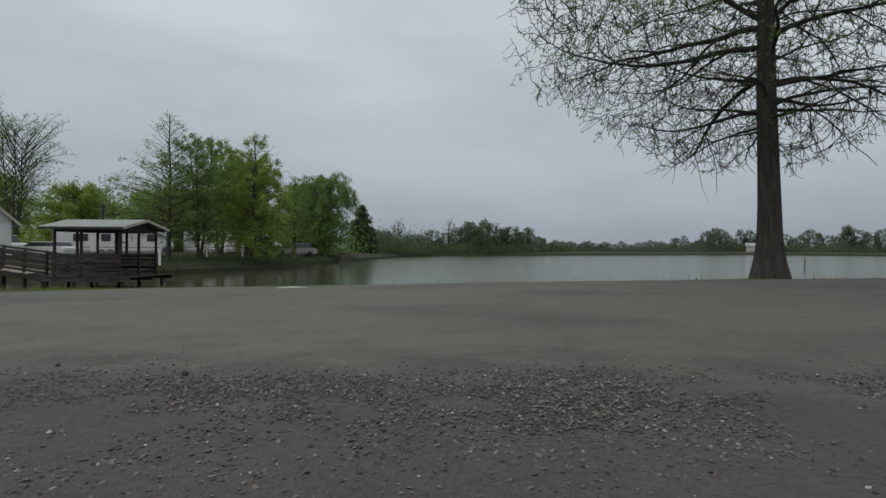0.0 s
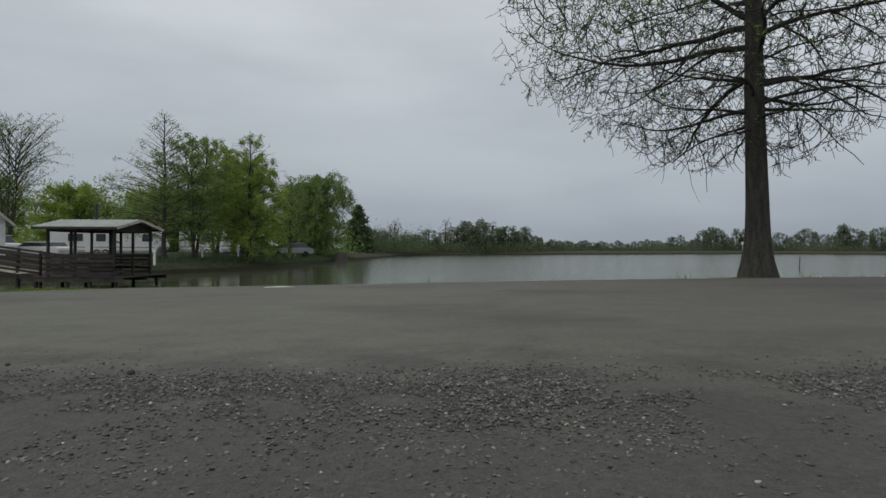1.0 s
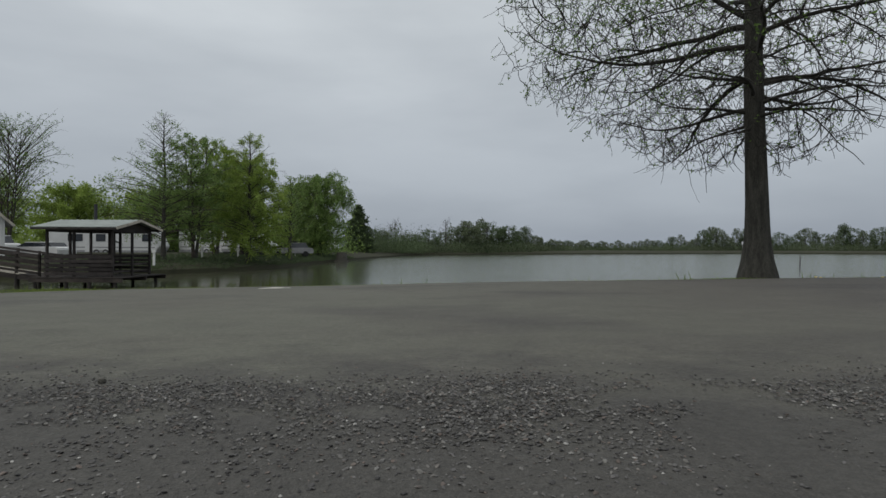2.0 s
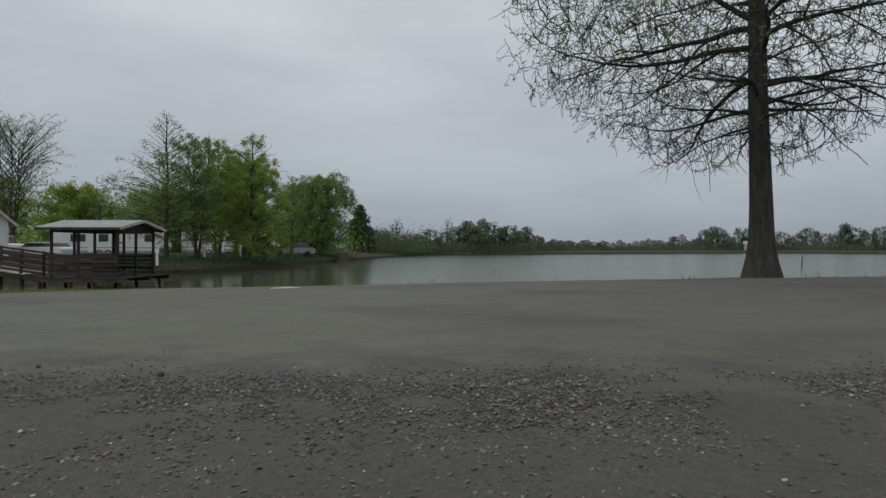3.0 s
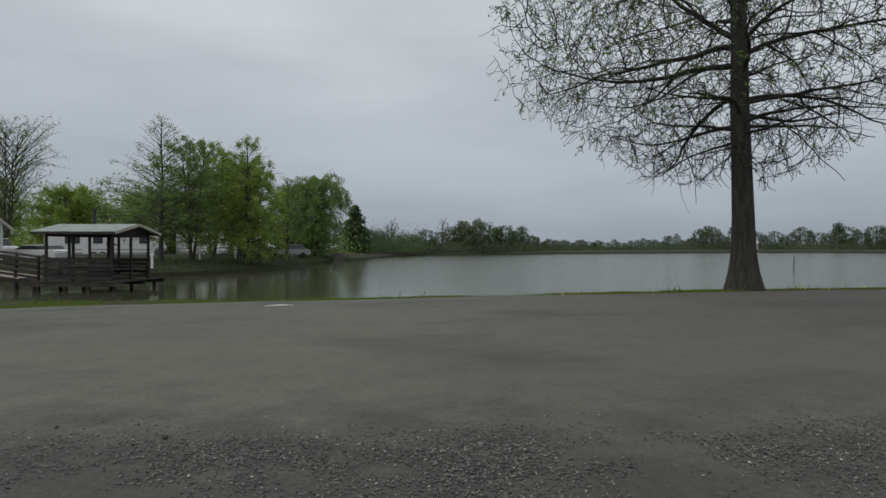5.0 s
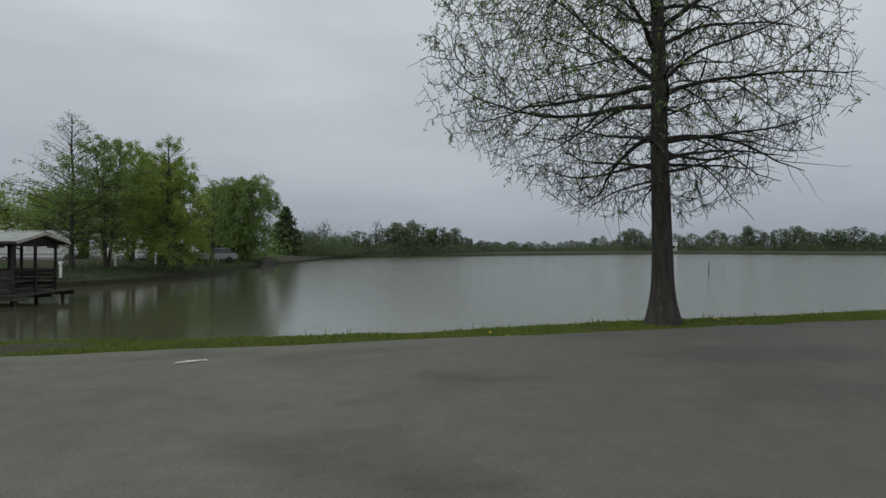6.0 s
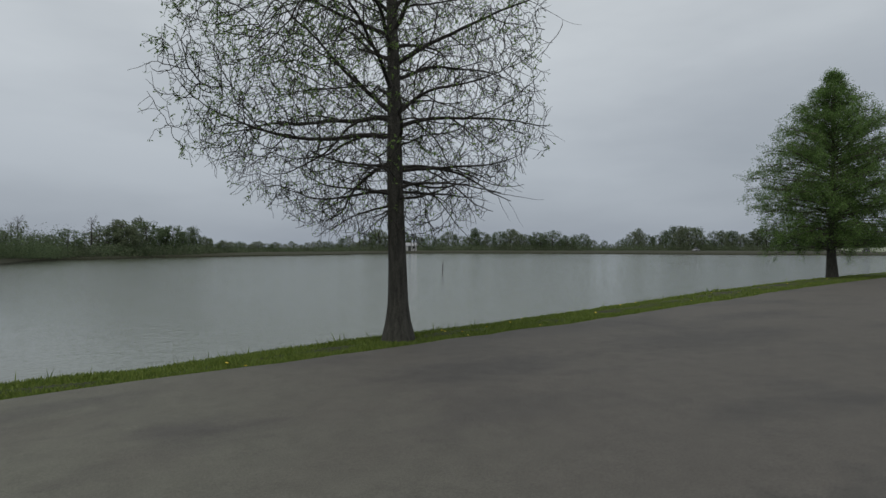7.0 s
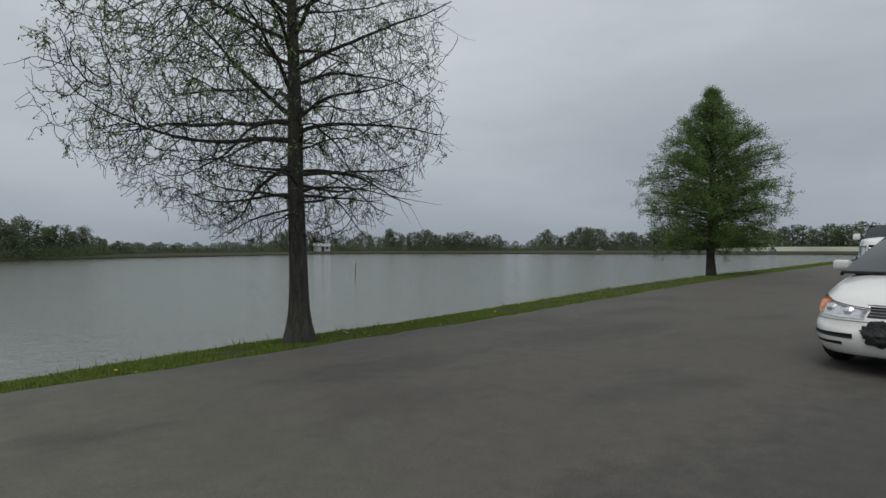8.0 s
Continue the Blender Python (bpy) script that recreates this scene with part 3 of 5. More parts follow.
    while todo:
        s = todo.pop()
        run = chain(s)
        begun.update(run)
        lead = [parent[s]] if parent[s] >= 0 else []
        pts = [Vector(pos[i]) for i in lead + run]
        rr = [radius[i] for i in run]
        rr = ([rr[0]] if lead else []) + rr
        if len(pts) > 1:
            tubes[limb_of[s]].add(pts, rr, 7 if rr[0] > 0.016 else 4 if rr[0] > 0.006 else 3)
        for i in run:
            todo += [c for c in kids[i] if c not in begun]
    # fine drooping twigs with hooked tips, and the first leaves
    for i in range(n_main, n):
        if load[i] > 6 or rng.random() < 0.25:
            continue
        p = Vector(pos[i])
        along_d = (p - Vector(pos[parent[i]])).normalized()
        for _ in range(2 if load[i] < 2 else 1):
            length = rng.uniform(0.07, 0.26) * (1.25 if p.z < 2.4 else 1.0)
            d = along_d * rng.uniform(0.2, 0.9) + rand_dir(rng) * 0.8 + Vector((0, 0, -0.25))
            tw = wander(p, d, length, 4, rng, 0.30, -0.16, 0.30)
            tubes[limb_of[i]].add(tw, [0.0036, 0.0035, 0.0034, 0.0031, 0.0028], 3)
            for q in (tw[2], tw[4]):
                if rng.random() < leafy(q):
                    for _ in range(rng.choice((2, 3, 4))):
                        leaves.add(q + rand_dir(rng) * 0.02, (rand_dir(rng) + Vector((0, 0, -0.3))).normalized(), rng.uniform(0.028, 0.062), rng.uniform(0.014, 0.024), rng)
    for tb in tubes:
        part("limb", tb.mesh("limb", LIMB), LIMB, tree)
    part("crown", leaves.mesh("crown", LEAF_SPRING), LEAF_SPRING, tree, "small yellow-green spring leaves")
    return tree


def leafy_tree(name, label, base, height, profile, seed, leaf, n_limbs=40, leaf_size=0.1, per_twig=14, trunk_r=0.2, rise=(0.9, 0.1), clear=0.12,
               lean=(0, 0), hang=0.0, limb_r=1.0, stems=1, bare_top=0.0, group="", cover=1.0, bark=None, twigs=7, puff=1.0, gaps=0.0):
    """A tree in leaf. profile: crown radius by share of the height; rise: how steeply the limbs climb at the top and at the foot of the crown; gaps: how much of it stays open between the clumps."""
    rng = random.Random(seed)
    bark = bark or BARK
    tree = empty_thing(name, label, "tree", base, group=group)
    leaves, tb = Leaves(), Tubes()
    axes = []
    for s in range(stems):
        a = 2 * math.pi * s / stems + rng.random()
        spread = Vector((math.cos(a), math.sin(a), 0)) * (0.10 * height if stems > 1 else 0)
        zs = [height * i / 10 for i in range(11)]
        crook = [Vector((noise.noise(Vector((z * 0.4, seed, s))), noise.noise(Vector((z * 0.4, seed + 5, s))), 0)) * 0.16 * min(1, z) for z in zs]
        pts = [Vector((lean[0] * z, lean[1] * z, z)) + spread * (z / height) ** 0.8 + c for z, c in zip(zs, crook)]
        pts[0].z = -0.4
        rr = [trunk_r / (stems ** 0.4) * (1.35 if i == 0 else 1) * (1 - 0.93 * (i / 10) ** 0.8) + 0.008 for i in range(11)]
        if s == 0:
            v, f = trunk_tube(pts, rr, 12, 0.06, 0.6)
            part("trunk", mesh_of("trunk", v, f, bark, True), bark, tree)
        else:
            tb.add(pts, rr, 8)
        axes.append(pts)
    for i in range(n_limbs):
        u = clear + (0.985 - clear) * (i + rng.random()) / n_limbs
        pts = axes[i % stems]
        p, _ = along(pts, u)
        reach = profile(u) * rng.uniform(0.82, 1.04)
        a = i * 2.39996 + rng.uniform(-0.3, 0.3)
        k = rise[1] + (rise[0] - rise[1]) * u
        d = Vector((math.cos(a), math.sin(a), k))
        length = reach * math.sqrt(1 + 0.6 * k * k)
        steps = max(4, int(length / 0.5))
        lp = wander(p, d, length, steps, rng, 0.14, 0.0, -0.12 - hang * 0.4)
        r1 = (0.010 + 0.013 * length) * limb_r
        tb.add(lp, [r1 * (1 - 0.85 * j / steps) + 0.003 for j in range(steps + 1)], 4)
        n2 = max(3, int(length * twigs / 2))
        for b in range(n2):
            t = 0.18 + 0.82 * (b + rng.random()) / n2
            q, dd = along(lp, min(t, 0.999))
            l2 = rng.uniform(0.35, 0.8) * (0.35 + 0.22 * reach)
            d2 = dd * 0.55 + rand_dir(rng) * 0.9 + Vector((0, 0, 0.05 - hang))
            tp = wander(q, d2, l2 * (1 + hang), 3, rng, 0.2, -hang * 0.35, -0.1)
            tb.add(tp, [0.006, 0.005, 0.004, 0.003], 3)
            open_air = gaps and noise.noise((q + Vector((seed, 0, 0))) * (2.6 / (0.8 + 0.5 * reach))) < gaps * 1.2 - 0.5 + 0.2 * rng.random()
            if u > 1 - bare_top and rng.random() < 0.75 or rng.random() > cover or open_air:
                continue
            for _ in range(per_twig):
                q3, d3 = along(tp, rng.uniform(0.05, 1) * 0.999)
                q3 = q3 + rand_dir(rng) * leaf_size * puff * rng.uniform(0.2, 1.5)
                d4 = (d3 * 0.4 + rand_dir(rng) * 0.8 + Vector((0, 0, -0.15 - hang * 0.6))).normalized()
                leaves.add(q3, d4, leaf_size * rng.uniform(0.7, 1.5), leaf_size * rng.uniform(0.35, 0.7), rng)
    part("branchwork", tb.mesh("branchwork", TWIG), TWIG, tree)
    part("crown", leaves.mesh("crown", leaf), leaf, tree)
    return tree


cypress = bare_cypress((3.915, 7.265, -0.1), 11)

leafy_tree("cypress_tree", "dense green conical cypress beside the road on the bank", (27.4, 12.75, -0.03), 8.85,
                    shape((0, 1.6), (0.12, 2.3), (0.2, 3.0), (0.32, 3.4), (0.45, 3.3), (0.55, 2.95), (0.7, 1.85), (0.85, 0.85), (0.95, 0.3), (1, 0.06)), 21, LEAF_CYPRESS, 300, 0.06, 60, 0.2,
                    rise=(0.75, 0.0), clear=0.13, twigs=11, cover=0.97, limb_r=0.6, puff=2.4, gaps=0.12)

# the wooded campsite shore
leafy_tree("bare_tree", "tall spreading tree with thin nearly bare branches above the campsite", (-36.9, 46, -0.4), 10.1,
           shape((0, 1), (0.3, 2.5), (0.6, 3.6), (0.85, 2.8), (1, 0.8)), 31, LEAF_SPRING, 120, 0.12, 6, 0.14, rise=(1.5, 1.2), clear=0.2, stems=4, cover=0.75, limb_r=0.5)
leafy_tree("tree", "yellow-green spring tree behind the trailers", (-41, 60, -0.4), 6.6,
           shape((0, 2), (0.3, 4.2), (0.6, 4.0), (0.85, 2.4), (1, 0.6)), 32, LEAF_YELLOW, 70, 0.2, 34, 0.25, stems=2, clear=0.1, puff=1.4, gaps=0.0)
leafy_tree("tree", "yellow-green spring tree behind the trailers", (-49.5, 58, -0.4), 7.5,
           shape((0, 2), (0.3, 4.6), (0.6, 4.2), (0.85, 2.4), (1, 0.6)), 33, LEAF_YELLOW, 70, 0.22, 26, 0.25, stems=2, clear=0.1, puff=1.4, gaps=0.0)
leafy_tree("cypress_tree", "tall cypress with thin bare top on the shore", (-20.8, 40, -0.9), 10.6,
           shape((0, 1.8), (0.2, 4.4), (0.42, 4.2), (0.6, 2.3), (0.8, 1.7), (1, 0.4)), 34, LEAF_GREEN, 130, 0.11, 24, 0.18, rise=(0.9, 0.15), clear=0.14, cover=0.66, bare_top=0.34, limb_r=0.5, puff=1.4, gaps=0.22)
leafy_tree("tree", "leafy young shore tree with several thin stems", (-19.8, 42.5, -0.9), 9.2,
           shape((0, 1.0), (0.25, 2.4), (0.5, 2.6), (0.8, 1.8), (1, 0.5)), 35, LEAF_GREEN, 100, 0.14, 52, 0.2, rise=(1.2, 0.5), clear=0.14, stems=3, cover=0.55, hang=0.15, limb_r=0.6, puff=1.4, gaps=0.28)
leafy_tree("tree", "bright green tree leaning over the pond edge", (-16.9, 46, -1.3), 10.6,
           shape((0, 2.4), (0.2, 3.9), (0.45, 3.7), (0.7, 2.5), (0.88, 1.1), (1, 0.4)), 36, LEAF_YELLOW, 130, 0.14, 66, 0.24, rise=(1.0, 0.1), clear=0.1, bare_top=0.26, hang=0.35, cover=0.72, limb_r=0.5, puff=1.4, gaps=0.28)
leafy_tree("willow_tree", "weeping willow with drooping green curtain at the shore", (-17.3, 71, -0.8), 9.4,
           shape((0, 2.4), (0.25, 3.4), (0.6, 4.3), (0.85, 4.0), (1, 1.8)), 37, LEAF_GREEN, 130, 0.17, 56, 0.3, rise=(0.9, 0.4), clear=0.08, hang=0.7, cover=0.7, limb_r=0.5, puff=1.4, gaps=0.22)
leafy_tree("cypress_tree", "dark green conical cypress on the far shore corner", (-19.0, 108, -0.6), 8.8,
           shape((0, 3.0), (0.15, 3.6), (0.5, 2.5), (0.8, 1.1), (1, 0.2)), 38, LEAF_DARK, 100, 0.26, 40, 0.25, rise=(0.6, 0.0), clear=0.05)
leafy_tree("tree", "yellow-green spring tree behind the trailers", (-36, 66, -0.4), 6.4,
           shape((0, 2), (0.3, 4.2), (0.6, 4.0), (0.85, 2.4), (1, 0.6)), 39, LEAF_YELLOW, 60, 0.26, 24, 0.25, stems=2, clear=0.1, puff=1.4, gaps=0.0)
leafy_tree("tree", "leafy green tree between the shore trees", (-20.5, 54, -0.6), 9.0,
           shape((0, 1.5), (0.25, 2.9), (0.5, 3.1), (0.8, 2.0), (1, 0.5)), 40, LEAF_GREEN, 100, 0.16, 60, 0.25, rise=(1.0, 0.4), clear=0.12, stems=2, cover=0.7, limb_r=0.6, puff=1.4, gaps=0.28)
leafy_tree("tree", "tall thin tree with sparse leaves behind the willow", (-16.2, 55, -0.9), 7.8,
           shape((0, 0.6), (0.3, 1.8), (0.7, 1.4), (1, 0.4)), 41, LEAF_GREEN, 60, 0.16, 12, 0.2, rise=(1.1, 0.6), clear=0.2, cover=0.7)
leafy_tree("tree", "bright green rounded tree among the shore trees", (-21.4, 50, -0.6), 9.9,
           shape((0, 1.6), (0.25, 2.8), (0.55, 2.9), (0.8, 2.0), (0.93, 1.3), (1, 0.7)), 42, LEAF_YELLOW, 100, 0.15, 60, 0.2, rise=(1.0, 0.3), clear=0.2, stems=2, hang=0.15, cover=0.6, limb_r=0.6, puff=1.4, gaps=0.28)
leafy_tree("tree", "bright green rounded tree behind the willow", (-22.5, 80, -0.6), 9.0,
           shape((0, 2), (0.3, 4.2), (0.6, 4.0), (0.85, 2.4), (1, 0.6)), 43, LEAF_YELLOW, 60, 0.28, 26, 0.25, clear=0.1, puff=1.4, gaps=0.22)
leafy_tree("tree", "low grey-green tree behind the trailers", (-31.5, 63, -0.4), 6.6,
           shape((0, 2), (0.3, 4.4), (0.6, 4.0), (0.85, 2.4), (1, 0.6)), 44, LEAF_GREEN, 60, 0.22, 34, 0.25, stems=2, clear=0.05, hang=0.2, puff=1.4, gaps=0.0)
leafy_tree("tree", "low grey-green tree behind the trailers", (-26.5, 66, -0.4), 7.4,
           shape((0, 2), (0.3, 4.4), (0.6, 4.0), (0.85, 2.4), (1, 0.6)), 45, LEAF_GREEN, 60, 0.22, 34, 0.25, stems=2, clear=0.05, hang=0.2, puff=1.4, gaps=0.0)

# ---- covered fishing dock on posts, with its ramp ----


def covered_dock():
    dock = empty_thing("covered_dock", "weathered wooden fishing dock with pale metal gable roof over the pond", "dock", (0, 0, 0))
    x0, x1, y0, y1, deck, eave = -17.66, -14.78, 24.2, 27.15, -1.06, 1.02
    posts = [(x0, y0), ((x0 + x1) / 2 - 0.25, y0), (x1, y0), (x1, (y0 + y1) / 2), (x1, y1), ((x0 + x1) / 2, y1), (x0, y1), (x0, (y0 + y1) / 2)]
    for x, y in posts:
        part("post", box_bm((0.095, 0.095, eave - deck + 0.15), (x, y, (eave + deck) / 2), bevel=0.01), DARK_WOOD, dock)
    # deck boards run across, on joists
    n = 26
    for i in range(n):
        x = x0 - 0.5 + (x1 - x0 + 1.15) * (i + 0.5) / n
        part("plank", box_bm(((x1 - x0 + 1.15) / n - 0.012, y1 - y0 + 0.75, 0.035), (x, (y0 + y1) / 2 - 0.05, deck - 0.018 + random.uniform(-0.004, 0.004))), OLD_WOOD, dock)
    for y in (y0 - 0.38, (y0 + y1) / 2, y1 + 0.25):
        part("joist", box_bm((x1 - x0 + 1.2, 0.06, 0.17), ((x0 + x1) / 2 + 0.07, y, deck - 0.125)), OLD_WOOD, dock)
    for x in (x0 - 0.3, -16.6, -15.6, x1 + 0.3):
        for y in (y0 - 0.3, y1):
            part("support_post", round_bm(0.085, 0.075, 1.6, (x, y, deck - 0.95), sides=10), DARK_WOOD, dock)
    # rails with close boards below the front, open rails elsewhere
    for a, b, close in (((x0, y0), (x1, y0), True), ((x1, y0), (x1, y1), False), ((x0, y1), (x1, y1), True), ((x0, y0 + 1.3), (x0, y1), False)):
        d = Vector((b[0] - a[0], b[1] - a[1], 0)).normalized()
        nrm = Vector((-d.y, d.x, 0)) * (-0.085 if close else 0.085)
        for z in ((-0.2, -0.38, -0.56, -0.74, -0.92) if close else (-0.2, -0.55, -0.85)):
            part("rail", beam_bm(Vector((*a, z)) + nrm - d * 0.06, Vector((*b, z + 0.004)) + nrm + d * 0.06, 0.035, 0.135 if close else 0.09), DARK_WOOD, dock)
        part("cap_rail", beam_bm(Vector((*a, -0.11)), Vector((*b, -0.11)), 0.14, 0.035), OLD_WOOD, dock)
    # beams, ceiling boards, gable boards
    for a, b in (((x0, y0), (x1, y0)), ((x0, y1), (x1, y1)), ((x0, y0), (x0, y1)), ((x1, y0), (x1, y1))):
        part("beam", beam_bm(Vector((*a, eave)), Vector((*b, eave)), 0.1, 0.26), DARK_WOOD, dock)
    ox, oy, ridge, ym = 0.42, 0.42, 1.48, (y0 + y1) / 2
    for x in (x0 - 0.05, x1 + 0.05):
        bm = bmesh.new()
        tri = [bm.verts.new((x + s, *p)) for s in (-0.02, 0.02) for p in ((y0, eave + 0.1), (y1, eave + 0.1), (ym, ridge - 0.06))]
        bm.faces.new(tri[:3])
        bm.faces.new(tri[3:])
        for i in range(3):
            j = (i + 1) % 3
            bm.faces.new((tri[i], tri[j], tri[3 + j], tri[3 + i]))
        part("gable_board", bm, DARK_WOOD, dock)
    for s in (-1, 1):
        ye = y0 - oy if s < 0 else y1 + oy
        # ribbed sheet
        v, f = [], []
        ribs = 60
        for i in range(ribs + 1):
            x = x0 - ox + (x1 - x0 + 2 * ox) * i / ribs
            k = 0.018 if i % 4 == 0 else 0.0
            for zz in (0.0, -0.02):
                v += [(x, ym, ridge + k + zz), (x, ye, eave + 0.07 + k + zz)]
        for i in range(ribs):
            a, b = i * 4, i * 4 + 4
            f += [(a, a + 1, b + 1, b), (a + 2, b + 2, b + 3, a + 3), (a + 1, a + 3, b + 3, b + 1)]
        part("roof_sheet", mesh_of("roof_sheet", v, f, ROOF_METAL), ROOF_METAL, dock)
        for x in (x0 - ox, x1 + ox):
            part("barge_board", beam_bm((x, ym, ridge - 0.05), (x, ye, eave + 0.02), 0.03, 0.11), PALE_WOOD if x > x0 else DARK_WOOD, dock)
        part("fascia", beam_bm((x0 - ox, ye + s * -0.02, eave + 0.02), (x1 + ox, ye + s * -0.02, eave + 0.02), 0.03, 0.12), DARK_WOOD, dock)
    part("stove_pipe", round_bm(0.07, 0.07, 1.0, (-16.75, 26.1, 1.72), sides=12), DARK_TRIM, dock, "dark upright pipe")
    part("bench", box_bm((2.2, 0.35, 0.05), (-16.3, y1 - 0.3, deck + 0.45), bevel=0.008), OLD_WOOD, dock)
    part("back_panel", box_bm((0.34, 0.05, 1.9), (-16.62, y1 - 0.02, deck + 1.0), bevel=0.008), DARK_WOOD, dock, "dark upright board panel")
    # ramp to the shore
    ax, bx = x0 - 0.45, -25.2
    za, zb = deck - 0.02, -0.30
    for y in (24.35, 25.75):
        part("ramp_stringer", beam_bm((ax, y, za - 0.12), (bx, y + 1.2, zb - 0.12), 0.06, 0.2), OLD_WOOD, dock)
        for i in range(7):
            t = i / 6
            px, pz, py = ax + (bx - ax) * t, za + (zb - za) * t, y + 1.2 * t
            part("rail_post", box_bm((0.09, 0.09, 1.15), (px, py, pz + 0.42), bevel=0.006), OLD_WOOD, dock)
            if t < 0.75:
                part("support_post", round_bm(0.08, 0.07, 1.5, (px, py, pz - 0.85), sides=8), DARK_WOOD, dock)
        for h, w in ((0.93, 0.1), (0.66, 0.11), (0.4, 0.11), (0.16, 0.11)):
            part("rail", beam_bm((ax, y - 0.06, za + h), (bx, y + 1.14, zb + h), 0.035, w), OLD_WOOD if h < 0.9 else DARK_WOOD, dock)
    m = 30
    for i in range(m):
        t = (i + 0.5) / m
        part("ramp_plank", box_bm((abs(bx - ax) / m - 0.01, 1.5, 0.035), (ax + (bx - ax) * t, 25.05 + 1.2 * t, za + (zb - za) * t + 0.012), (0, -5.8 * -1, 0)), PALE_WOOD if i > 3 else OLD_WOOD, dock)
    return dock


covered_dock()


# ---- white shed ----


def white_shed():
    x1, y0, w, d, zb, eave = 0.0, 0.0, 5.6, 4.5, -0.5, 1.95
    shed = empty_thing("white_shed", "white board-sided shed with steep grey gable roof", "shed", (-29.1, 36.0, 0), 46)
    apex = eave + 2.75
    bm = bmesh.new()
    prof = [(x1 - w, zb), (x1, zb), (x1, eave), (x1 - w / 2, apex), (x1 - w, eave)]
    a = [bm.verts.new((x, y0, z)) for x, z in prof]
    b = [bm.verts.new((x, y0 + d, z)) for x, z in prof]
    bm.faces.new(a)
    bm.faces.new(b[::-1])
    for i in range(5):
        j = (i + 1) % 5
        bm.faces.new((a[i], b[i], b[j], a[j]))
    part("wall", bm, WHITE_SIDING, shed)
    for i in range(18):
        x = x1 - 0.15 - i * 0.29
        top = eave + (apex - eave) * (1 - abs(x - (x1 - w / 2)) / (w / 2))
        part("batten", box_bm((0.04, 0.02, top - zb - 0.04), (x, y0 - 0.011, (top + zb) / 2 - 0.03)), WHITE_SIDING, shed)
    for s in (-1, 1):
        xe = x1 - w / 2 + s * (w / 2 + 0.45)
        ze = eave - 0.45 * (apex - eave) / (w / 2)
        part("roof_slab", beam_bm((x1 - w / 2, y0 + d / 2, apex + 0.09), (xe, y0 + d / 2, ze + 0.09), d + 0.8, 0.08), GREY_TRIM, shed)
        part("barge_board", beam_bm((x1 - w / 2, y0 - 0.42, apex + 0.06), (xe, y0 - 0.42, ze + 0.06), 0.03, 0.16), PALE_WOOD, shed)
    part("corner_board", box_bm((0.1, 0.03, eave - zb), (x1 - 0.05, y0 - 0.028, (eave + zb) / 2)), WHITE_SIDING, shed)
    win = part("window_frame", box_bm((0.9, 0.05, 0.95), (x1 - 1.35, y0 - 0.03, 0.75), bevel=0.01), WHITE_SIDING, shed)
    part("pane", box_bm((0.74, 0.02, 0.8), (x1 - 1.35, y0 - 0.06, 0.75)), DARK_GLASS, win, "dark window pane")


white_shed()


# ---- trailers and parked vehicles on the campsite ----


